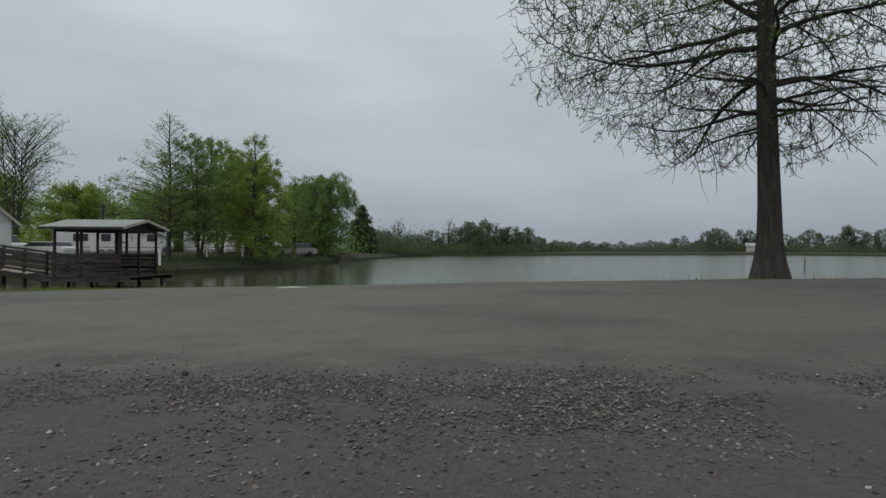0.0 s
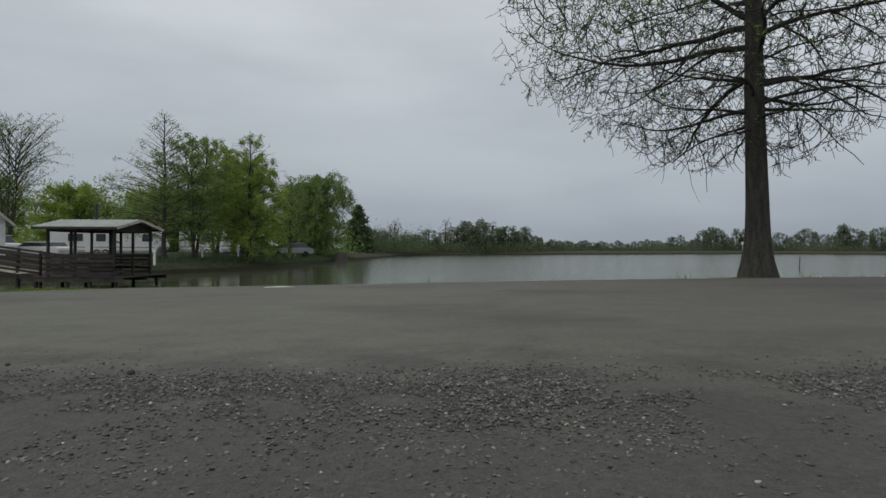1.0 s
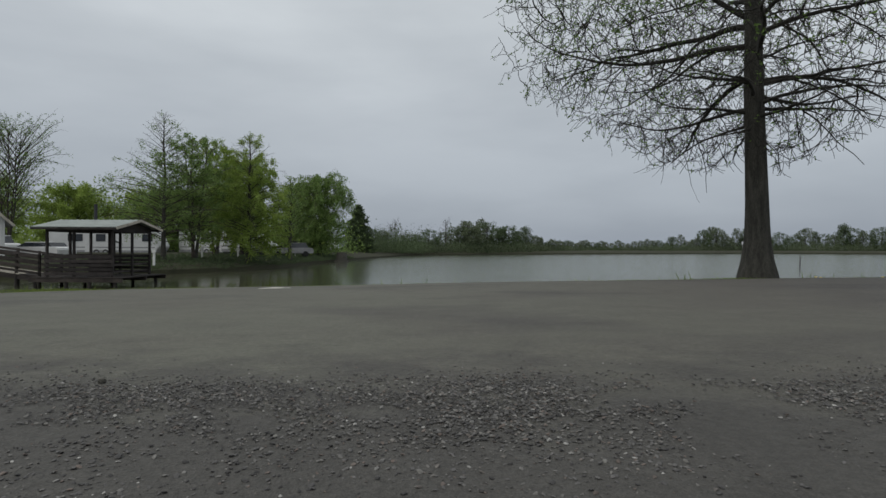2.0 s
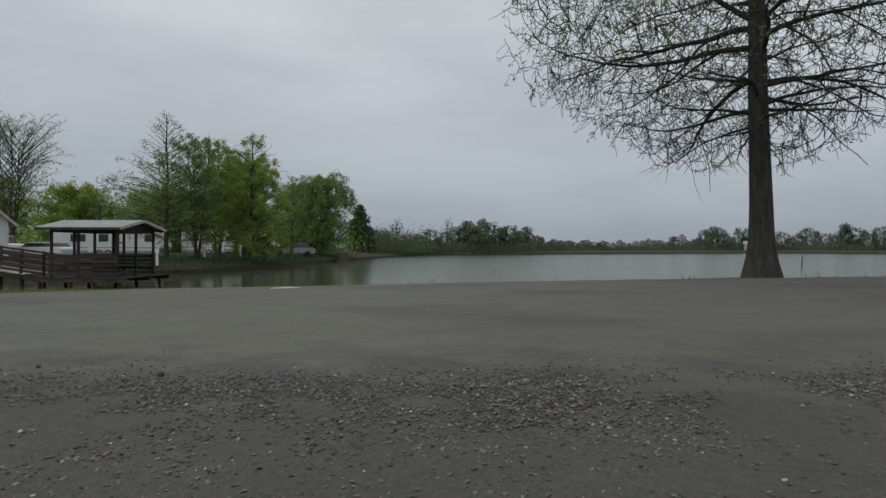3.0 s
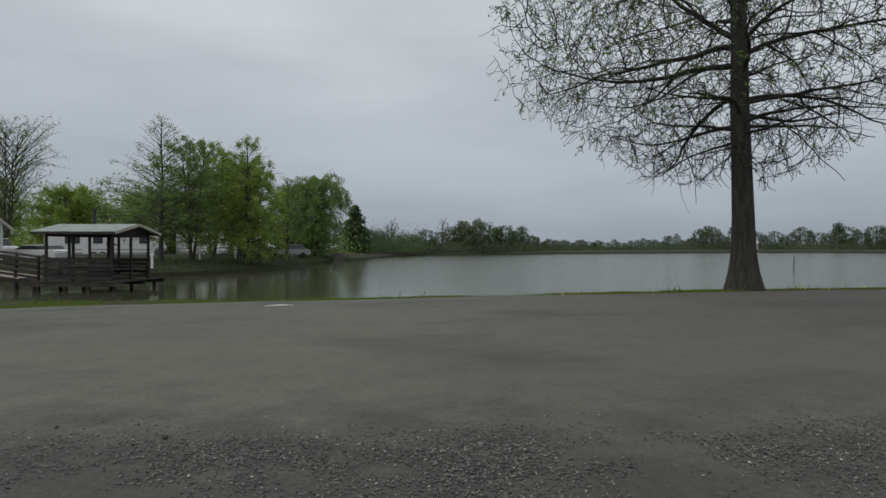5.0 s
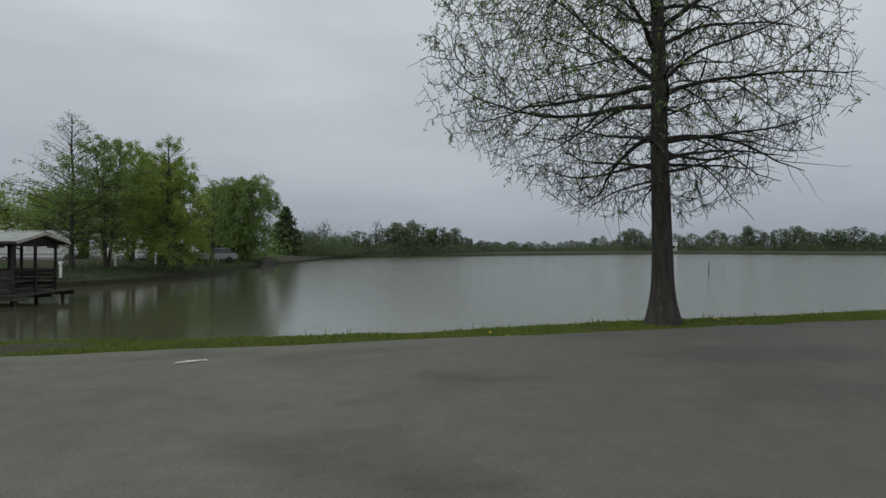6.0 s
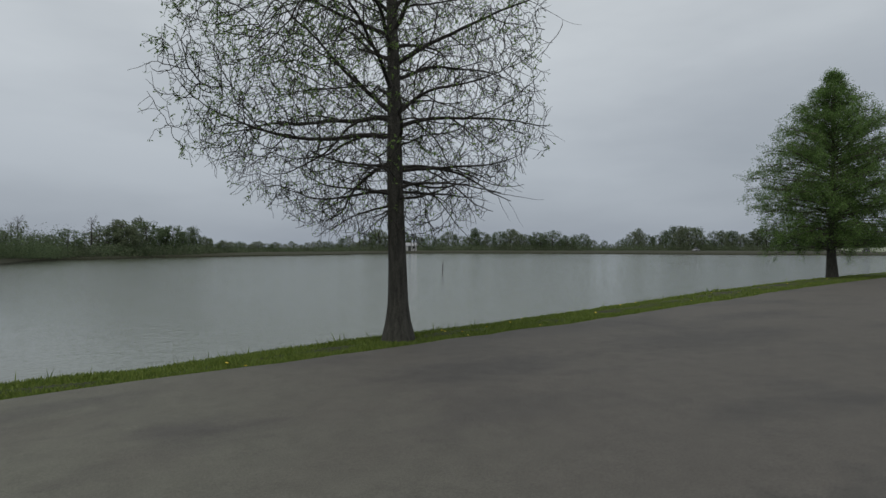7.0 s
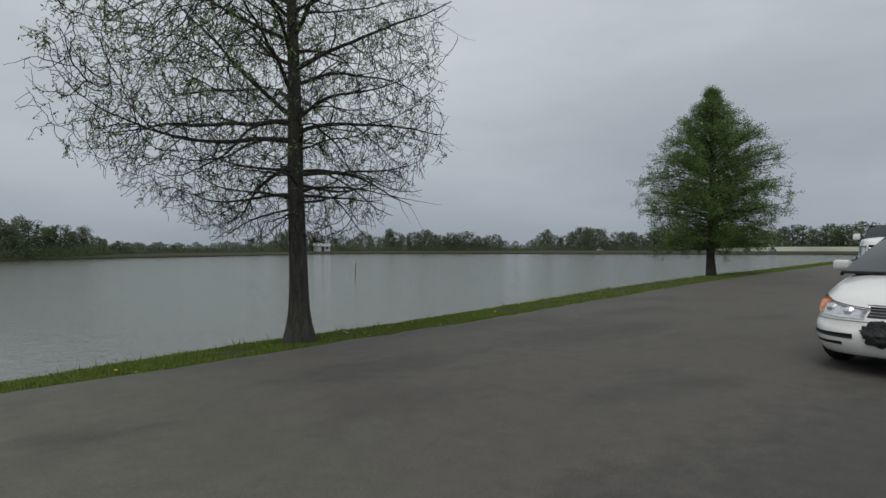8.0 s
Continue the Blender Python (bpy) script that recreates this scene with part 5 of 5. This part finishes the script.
class Shell:
    """A car's outer skin: rings of a rounded outline at rising heights, closed by the bonnet, deck and boot."""

    def __init__(self, half_l, half_w, sill, top, power=3.3, tuck=0.06):
        self.a, self.b, self.sill, self.top, self.n, self.tuck = half_l, half_w, sill, top, power, tuck

    def outline(self, s):
        c, d = math.cos(s), math.sin(s)
        return (self.a * math.copysign(abs(c) ** (2 / self.n), c), self.b * math.copysign(abs(d) ** (2 / self.n), d))

    def turn_at(self, y):
        """The outline angle of the front at a distance y from the middle."""
        return math.copysign(math.asin(min(1.0, abs(y) / self.b) ** (self.n / 2)), y)

    def shoulder(self, x):
        return self.top(x) - 0.07

    def inset(self, k):
        """How far the skin stands in from the widest outline at share k of the height."""
        return float(np.interp(k, [0, 0.12, 0.3, 0.5, 0.62, 0.8, 0.93, 1.0], [0.075, 0.03, 0.0, 0.0, 0.03, 0.05, 0.085, 0.13])) * self.tuck / 0.06

    def point(self, s, k, out=0.0):
        x, y = self.outline(s)
        z = self.sill + (self.shoulder(x) - self.sill) * k
        e = self.inset(k)
        f, g = (self.a - e + out) / self.a, (self.b - e * 0.8 + out) / self.b
        return Vector((x * f, y * g, z))

    def at_height(self, s, z, out=0.0):
        x, _ = self.outline(s)
        return self.point(s, (z - self.sill) / (self.shoulder(x) - self.sill), out)

    def mesh(self, name, material, around=72):
        v, f = [], []
        ks = [0, 0.05, 0.12, 0.22, 0.32, 0.42, 0.5, 0.56, 0.62, 0.72, 0.82, 0.9, 0.95, 1.0]
        for k in ks:
            v += [self.point(2 * math.pi * i / around, k) for i in range(around)]
        for sc in (0.94, 0.85, 0.7, 0.5, 0.25):
            for i in range(around):
                p = self.point(2 * math.pi * i / around, 1.0)
                x = p.x * sc ** 0.35
                v.append(Vector((x, p.y * sc, self.top(x) - 0.07 * sc ** 5)))
        rows = len(ks) + 5
        for r in range(rows - 1):
            for i in range(around):
                j = (i + 1) % around
                f.append((r * around + i, r * around + j, (r + 1) * around + j, (r + 1) * around + i))
        f.append(tuple((rows - 1) * around + i for i in range(around)))
        f.append(tuple(range(around))[::-1])
        return mesh_of(name, v, f, material, True)

    def patch(self, name, s0, s1, z0, z1, out, material, steps=10, rows=4, thick=0.015):
        """A panel that lies on the skin between two outline angles; z0, z1: heights by share along it."""
        v, f = [], []
        for o in (out, out - thick):
            for i in range(steps + 1):
                u = i / steps
                s = s0 + (s1 - s0) * u
                lo, hi = z0(u), z1(u)
                for r in range(rows + 1):
                    edge = 0.55 if (r in (0, rows) or i in (0, steps)) and o == out else 1.0
                    v.append(self.at_height(s, lo + (hi - lo) * r / rows, o * edge if o > 0 else o))
        m, off = rows + 1, (steps + 1) * (rows + 1)
        for i in range(steps):
            for r in range(rows):
                a = i * m + r
                f.append((a, a + m, a + m + 1, a + 1))
        rim = [i * m for i in range(steps + 1)] + [steps * m + r for r in range(1, m)] + [i * m + rows for i in range(steps - 1, -1, -1)] + [r for r in range(rows - 1, 0, -1)]
        for i in range(len(rim)):
            a, b = rim[i], rim[(i + 1) % len(rim)]
            f.append((a, b, b + off, a + off))
        return mesh_of(name, v, f, material, True)


def wheel(parent, x, y, r, width, spokes=7):
    tyre = part("tyre", round_bm(r, r, width, (x, y, r), (90, 0, 0), 28, bevel=0.03), RUBBER, parent)
    side = math.copysign(1, y)
    rim = part("rim", round_bm(r * 0.66, r * 0.66, 0.03, (x, y + side * (width / 2 - 0.004), r), (90, 0, 0), 24, bevel=0.006), CHROME, tyre)
    for i in range(spokes):
        a = 360 * i / spokes
        part("spoke", box_bm((0.05, 0.02, r * 0.58), (x + math.sin(radians(a)) * r * 0.3, y + side * (width / 2 + 0.014), r + math.cos(radians(a)) * r * 0.3), (0, a, 0), bevel=0.006), GREY_TRIM, tyre)


def cabin(parent, half_w, foot, roof, z0, z1, paint, pillar=0.05):
    """Windows, pillars and roof. foot, roof: front and back x at the sill and at the roof."""
    wf, wr = half_w, half_w - 0.16
    c = lambda x, y, z: Vector((x, y, z))
    low = [c(foot[0], -wf, z0), c(foot[0], wf, z0), c(foot[1], wf, z0), c(foot[1], -wf, z0)]
    top = [c(roof[0], -wr, z1), c(roof[0], wr, z1), c(roof[1], wr, z1), c(roof[1], -wr, z1)]
    names = ("windscreen", "side_window", "rear_window", "side_window")
    for i in range(4):
        j = (i + 1) % 4
        n = 8
        v, f = [], []
        for r in range(n + 1):
            for q in range(n + 1):
                p = low[i].lerp(low[j], q / n).lerp(top[i].lerp(top[j], q / n), r / n)
                bow = 0.16 if i in (0, 2) else 0.02
                k = (1 - (2 * q / n - 1) ** 2) * bow
                p += Vector((k if i == 0 else -k if i == 2 else 0, k if i == 1 else -k if i == 3 else 0, 0)) + Vector((0, 0, 0.02 * math.sin(math.pi * r / n)))
                v.append(p)
        for r in range(n):
            for q in range(n):
                a = r * (n + 1) + q
                f.append((a, a + 1, a + n + 2, a + n + 1))
        part(names[i], mesh_of(names[i], v, f, CAR_GLASS, True), CAR_GLASS, parent)
        part("pillar", beam_bm(low[i] + Vector((0, 0, -0.02)), top[i], pillar, pillar, 0.01), BLACK if i < 2 else paint, parent)
    v, f = [], []
    n = 10
    for i in range(n + 1):
        for q in range(n + 1):
            x = roof[0] + 0.06 + (roof[1] - roof[0] - 0.12) * i / n
            y = (2 * q / n - 1)
            v.append((x, y * (wr + 0.03), z1 + 0.05 * (1 - y ** 4) * math.sin(math.pi * min(1, max(0, (i + 0.6) / (n + 1.2)))) ** 0.5))
    for i in range(n):
        for q in range(n):
            a = i * (n + 1) + q
            f.append((a, a + n + 1, a + n + 2, a + 1))
    part("roof_panel", mesh_of("roof_panel", v, f, paint, True), paint, parent)


def white_sedan(at, turn):
    car = empty_thing("sedan_car", "white saloon car with amber corner lamps and damaged dark bumper front", "car", at, turn, "cars on the road")
    top = lambda x: float(np.interp(x, [-2.42, -2.2, -1.6, 0.8, 1.2, 1.7, 2.1, 2.32, 2.42], [0.86, 0.98, 1.02, 1.0, 0.955, 0.870, 0.790, 0.735, 0.69]))
    sk = Shell(2.42, 0.925, 0.19, top, 4.1)
    part("body", sk.mesh("body", CAR_WHITE), CAR_WHITE, car)
    cabin(car, 0.84, (1.20, -1.8), (0.0, -1.05), 0.945, 1.42, CAR_WHITE, 0.035)
    part("cowl", box_bm((0.12, 1.62, 0.03), (1.24, 0, 0.958), bevel=0.01), BLACK, car)
    for y in (-0.35, 0.3):
        part("wiper", beam_bm((1.24, y, 0.985), (1.02, y + 0.48, 1.045), 0.02, 0.015), BLACK, car)
    line = lambda a, b: (lambda u: a + (b - a) * u)
    for sgn in (-1, 1):
        lamp = part("headlamp", sk.patch("headlamp", sk.turn_at(sgn * 0.27), sk.turn_at(sgn * 0.878), lambda u: 0.545 + 0.03 * u, lambda u: 0.638 + 0.085 * min(1, u * 1.3), 0.012, LENS, 14), LENS, car, "clear headlamp with bright reflector")
        part("amber_lamp", sk.patch("amber_lamp", sk.turn_at(sgn * 0.68), sk.turn_at(sgn * 0.892), lambda u: 0.572 + 0.01 * u, lambda u: 0.720 - 0.004 * u, 0.022, AMBER, 8), AMBER, lamp, "amber corner lamp")
        part("lamp_rim", sk.patch("lamp_rim", sk.turn_at(sgn * 0.25), sk.turn_at(sgn * 0.88), lambda u: 0.643 + 0.085 * min(1, u * 1.3), lambda u: 0.650 + 0.085 * min(1, u * 1.3), 0.014, BLACK, 14, 1), BLACK, lamp)
        part("reflector_bowl", round_bm(0.055, 0.02, 0.03, tuple(sk.at_height(sk.turn_at(sgn * 0.42), 0.60, 0.012)), (0, 90, 0), 18), LENS, lamp)
        part("reflector_bowl", round_bm(0.06, 0.02, 0.03, tuple(sk.at_height(sk.turn_at(sgn * 0.60), 0.62, 0.012)), (0, 90, sgn * 14), 18), LENS, lamp)
        part("bumper_slot", sk.patch("bumper_slot", sk.turn_at(sgn * 0.34), sk.turn_at(sgn * 0.82), lambda u: 0.352 + 0.012 * u, lambda u: 0.400 - 0.006 * u, 0.007, BLACK, 10, 2), BLACK, car)
        part("lower_slot", sk.patch("lower_slot", sk.turn_at(sgn * 0.44), sk.turn_at(sgn * 0.74), lambda u: 0.283, lambda u: 0.315 - 0.012 * u, 0.006, BLACK, 8, 2), BLACK, car)
        mirror = part("mirror", box_bm((0.10, 0.185, 0.115), (0.78, sgn * 0.965, 1.03), (0, 0, sgn * 8), bevel=0.035), CAR_WHITE, car)
        part("mirror_arm", box_bm((0.08, 0.14, 0.05), (0.78, sgn * 0.85, 0.995), bevel=0.015), BLACK, mirror)
    part("crease", sk.patch("crease", sk.turn_at(-0.9), sk.turn_at(0.9), lambda u: 0.515, lambda u: 0.525, 0.004, GREY_TRIM, 24, 1), GREY_TRIM, car, "thin bumper seam")
    grille = part("grille", sk.patch("grille", sk.turn_at(-0.25), sk.turn_at(0.25), lambda u: 0.565, lambda u: 0.665, 0.008, BLACK, 10), BLACK, car)
    for z in (0.585, 0.612, 0.64):
        part("grille_bar", sk.patch("grille_bar", sk.turn_at(-0.24), sk.turn_at(0.24), line(z, z), line(z + 0.008, z + 0.008), 0.016, GREY_TRIM, 10, 1), GREY_TRIM, grille)
    part("grille_frame", sk.patch("grille_frame", sk.turn_at(-0.27), sk.turn_at(0.27), lambda u: 0.665, lambda u: 0.685, 0.02, CHROME, 10, 1), CHROME, grille)
    part("badge", round_bm(0.05, 0.05, 0.012, tuple(sk.at_height(0, 0.63, 0.022)), (0, 90, 0), 20, bevel=0.003), CHROME, grille)
    # ragged dark cover on the bumper
    bm = bmesh.new()
    bmesh.ops.create_icosphere(bm, subdivisions=4, radius=1.0)
    for w in bm.verts:
        p = w.co.copy()
        k = 1 + 0.32 * noise.noise(p * 3.2) + 0.3 * noise.noise(p * 7.5)
        y, z = -0.10 + p.y * 0.15 * k, -0.02 + p.z * 0.11 * k
        q = sk.at_height(sk.turn_at(y), 0.44 + z, 0.016 + 0.024 * p.x * k)
        w.co = Vector((q.x, y, q.z))
    part("ragged_cover", bm, BLACK, car, "ragged matt black cover on the bumper")
    for x in (1.5, -1.35):
        for y in (-0.73, 0.73):
            wheel(car, x, y, 0.32, 0.21)
    part("underbody", box_bm((3.9, 1.4, 0.14), (-0.1, 0, 0.22), bevel=0.03), BLACK, car)
    return car


def white_pickup(at, turn):
    car = empty_thing("pickup_truck", "tall white pickup truck with dark grille parked behind the car", "truck", at, turn, "cars on the road")
    top = lambda x: float(np.interp(x, [-2.8, -2.6, 0.3, 0.9, 2.3, 2.7, 2.8], [1.1, 1.15, 1.2, 1.36, 1.38, 1.35, 1.27]))
    sk = Shell(2.8, 0.99, 0.42, top, 5.5, 0.05)
    part("body", sk.mesh("body", CAR_WHITE), CAR_WHITE, car)
    cabin(car, 0.95, (0.95, -1.3), (0.25, -1.1), 1.22, 1.72, CAR_WHITE, 0.045)
    line = lambda a: (lambda u: a)
    grille = part("grille", sk.patch("grille", sk.turn_at(-0.7), sk.turn_at(0.7), line(0.86), line(1.17), 0.012, BLACK, 8), BLACK, car)
    for z in (0.91, 1.0, 1.09):
        part("grille_bar", sk.patch("grille_bar", sk.turn_at(-0.68), sk.turn_at(0.68), line(z), line(z + 0.025), 0.024, CHROME, 8, 1), CHROME, grille)
    for sgn in (-1, 1):
        part("headlamp", sk.patch("headlamp", sk.turn_at(sgn * 0.74), sk.turn_at(sgn * 0.93), line(0.88), line(1.15), 0.014, LENS, 8), LENS, car)
        mirror = part("mirror", box_bm((0.12, 0.18, 0.17), (0.75, sgn * 1.08, 1.40), bevel=0.05), CAR_WHITE, car)
        part("mirror_arm", box_bm((0.06, 0.2, 0.05), (0.75, sgn * 0.98, 1.33), bevel=0.015), BLACK, mirror)
        for x in (1.75, -1.7):
            part("wheel_arch", round_bm(0.46, 0.46, 0.03, (x, sgn * 0.985, 0.44), (90, 0, 0), 28), BLACK, car)
            wheel(car, x, sgn * 0.86, 0.39, 0.26, 6)
    part("bumper", sk.patch("bumper", -0.75, 0.75, line(0.46), line(0.80), 0.05, DARK_TRIM, 18), DARK_TRIM, car)
    part("lower_valance", sk.patch("lower_valance", -0.7, 0.7, line(0.43), line(0.47), 0.03, BLACK, 18, 1), BLACK, car)
    part("underbody", box_bm((4.9, 1.5, 0.2), (0, 0, 0.5), bevel=0.03), BLACK, car)
    return car


SEDAN_AT = (9.25, 0.795)
white_sedan((*SEDAN_AT, road_z(*SEDAN_AT)), 178)
PICKUP_AT = (22.72, 4.32)
white_pickup((*PICKUP_AT, road_z(*PICKUP_AT)), 191).scale = (1.1, 1.1, 1.13)

# ---- small things ----


def pale_fish(at, turn):
    """A slim pale dead-fish shape with a forked tail, lying on the paving."""
    s = empty_thing("white_scrap", "slim white fish with forked tail on asphalt", "litter", at, turn)
    bm = bmesh.new()
    n = 14
    rows = []
    for i in range(n + 1):
        u = i / n
        w = 0.035 * math.sin(math.pi * min(1, u * 1.05 + 0.03)) ** 0.7 if u < 0.86 else 0.012 + 0.16 * (u - 0.86)
        x = -0.13 + 0.28 * u
        rows.append([bm.verts.new((x - (0.02 if abs(k) == 2 and u > 0.97 else 0), w * k / 2, 0.011 * (1 - (k / 2.2) ** 2) * math.sin(math.pi * min(1, u + 0.05)) + 0.006 + random.uniform(-0.001, 0.001))) for k in (-2, -1, 0, 1, 2)])
    for i in range(n):
        for k in range(4):
            bm.faces.new((rows[i][k], rows[i + 1][k], rows[i + 1][k + 1], rows[i][k + 1]))
    bmesh.ops.solidify(bm, geom=bm.faces[:], thickness=0.004)
    part("fish_body", bm, FISH_WHITE, s)


pale_fish((-1.52, 5.03, road_z(-1.52, 5.03) + 0.004), 30)


def small_clod(at, r, seed, label, material):
    bm = bmesh.new()
    bmesh.ops.create_icosphere(bm, subdivisions=2, radius=r)
    for w in bm.verts:
        w.co *= 1 + 0.35 * noise.noise(w.co * (2 / r) * 0.6 + Vector((seed, 0, 0)))
        w.co.z *= 0.7
    c = empty_thing("pebble", label, "stone", at)
    part("pebble_body", bm, material, c)


for i, (x, y, r) in enumerate(((-0.5, 0.955, 0.007), (-0.8, 1.03, 0.005), (-0.62, 1.06, 0.003))):
    small_clod((x, y, road_z(x, y) + r * 0.5), r, i, "dark loose pebble lying on the asphalt", BARK)


def grass_strip(name, label, x0, x1, count, height, width, seed):
    """Short rough grass between the paving and the drop to the water."""
    rng = random.Random(seed)
    v, f = [], []
    for _ in range(count):
        x = rng.uniform(x0, x1)
        lo, hi = line_y(ROAD_EDGE, x) - 0.05, line_y(NEAR_EDGE, x) + 0.05
        u = rng.random()
        y = lo + (hi - lo) * u
        z = line_y(EDGE_FALL, x) - 0.075 - 0.085 * u
        thick = 0.65 + 0.6 * noise.noise(Vector((x * 1.6, y * 1.6, 2)))
        if rng.random() > 0.55 + thick * 0.6 or (u < 0.12 and rng.random() < 0.5):
            continue
        h = height * rng.uniform(0.45, 1.25) * (0.75 + 0.6 * max(0, thick))
        if u > 0.93 and rng.random() < 0.015:
            h *= 2.2
        a = rng.uniform(0, 6.283)
        w = width * rng.uniform(0.7, 1.4)
        lean_x, lean_y = rng.gauss(0, 0.45) * h, rng.gauss(0, 0.45) * h
        b = len(v)
        v += [(x - math.cos(a) * w, y - math.sin(a) * w, z), (x + math.cos(a) * w, y + math.sin(a) * w, z), (x + lean_x, y + lean_y, z + h)]
        f.append((b, b + 1, b + 2))
    tagged(new(name, mesh_of(name, v, f, GRASS)), label, "grass", kind="stuff")


grass_strip("grass", "short rough green grass along the pond bank", -9, 13, 190000, 0.055, 0.011, 81)
grass_strip("grass", "short rough green grass along the far road verge", 13, 62, 75000, 0.065, 0.024, 82)
grass_strip("grass", "short rough green grass along the bank by the ramp", -30, -9, 20000, 0.07, 0.010, 83)


def dandelion(at, label=""):
    d = empty_thing("dandelion", "small yellow dandelion flower in the grass", "flower", at, 0, "dandelions on the bank")
    part("stalk", round_bm(0.003, 0.002, 0.05, (0, 0, 0.025), sides=5), GRASS, d)
    part("flower_head", round_bm(0.01, 0.02, 0.012, (0, 0, 0.055), sides=10), YELLOW, d)
    return d


rng_d = random.Random(4)
first_flower = None
for i in range(26):
    x = rng_d.uniform(0.5, 26)
    y = line_y(ROAD_EDGE, x) + (line_y(NEAR_EDGE, x) - line_y(ROAD_EDGE, x)) * rng_d.uniform(0.15, 0.8)
    z = line_y(EDGE_FALL, x) - 0.10
    if first_flower is None:
        first_flower = dandelion((x, y, z))
    else:
        copy_thing(first_flower, pose(x, y, z, rng_d.uniform(-12, 12), rng_d.uniform(-12, 12), rng_d.uniform(0, 360)))

# ---- loose gravel on the near side of the road ----


def stone_shape(seed, sub):
    bm = bmesh.new()
    bmesh.ops.create_icosphere(bm, subdivisions=sub, radius=1.0)
    for w in bm.verts:
        w.co *= 1 + 0.75 * noise.noise(w.co * 1.9 + Vector((seed * 3.7, 0, 0)))
        w.co.z *= 0.42
        w.co.x *= 1.4
    vs, fs = [v.co.copy() for v in bm.verts], [tuple(q.index for q in fc.verts) for fc in bm.faces]
    bm.free()
    return vs, fs


def gravel_density(x, y):
    """Stones lie in patches along the road's near side and stop short of its middle."""
    patchy = 0.42 + 1.0 * noise.noise(Vector((x * 2.6, y * 4.0, 5))) + 0.7 * noise.noise(Vector((x * 9, y * 12, 1)))
    heap = 0.55 * math.exp(-((x - 0.1) / 1.1) ** 2 - ((y - 0.82) / 0.2) ** 2)
    side = math.exp(-((x - 1.5) / 0.7) ** 2 - ((y - 0.98) / 0.13) ** 2)
    left = math.exp(-((x + 0.75) / 0.45) ** 2 - ((y - 0.58) / 0.13) ** 2)
    fade = 1 / (1 + math.exp((y - 1.10 - 0.05 * x - 0.09 * noise.noise(Vector((x * 4, 2, 2)))) / 0.05))
    return max(0.0, (0.045 + 1.5 * heap + 0.8 * side + 0.9 * left) * patchy + 0.03) * fade


rng_g = random.Random(12)
shapes = [stone_shape(i, 1) for i in range(5)]
v, f = [], []
count = 0
while count < 25000:
    x, y = rng_g.uniform(-2.6, 3.2), rng_g.uniform(0.0, 1.35)
    if abs(x) > 0.35 + 0.95 * (y + 0.2):
        continue
    if rng_g.random() > gravel_density(x, y):
        continue
    r = 0.0009 + 0.0022 * rng_g.random() ** 2.4
    vs, fs = shapes[rng_g.randrange(5)]
    m = Euler((rng_g.uniform(-0.4, 0.4), rng_g.uniform(-0.4, 0.4), rng_g.uniform(0, 6.28))).to_matrix() * r
    o = Vector((x, y, road_z(x, y) + r * 0.25))
    b = len(v)
    v += [m @ p + o for p in vs]
    f += [tuple(b + i for i in q) for q in fs]
    count += 1
loose = tagged(new("gravel", mesh_of("gravel", v, f, GRAVEL_BED)), "loose grey crushed gravel scattered on the road", "gravel", kind="stuff")
stone_meshes = [mesh_of("stone", *shapes[i], GRAVEL) for i in range(5)]
made = 0
while made < 280:
    x, y = rng_g.uniform(-1.6, 1.9), rng_g.uniform(0.35, 1.15)
    if rng_g.random() > gravel_density(x, y):
        continue
    r = 0.0024 + 0.0018 * rng_g.random() ** 2.5
    s = new("stone", stone_meshes[made % 5])
    s.matrix_world = pose(x, y, road_z(x, y) + r * 0.3, rng_g.uniform(-25, 25), rng_g.uniform(-25, 25), rng_g.uniform(0, 360)) @ Matrix.Diagonal((r, r, r, 1))
    s.parent = road
    made += 1
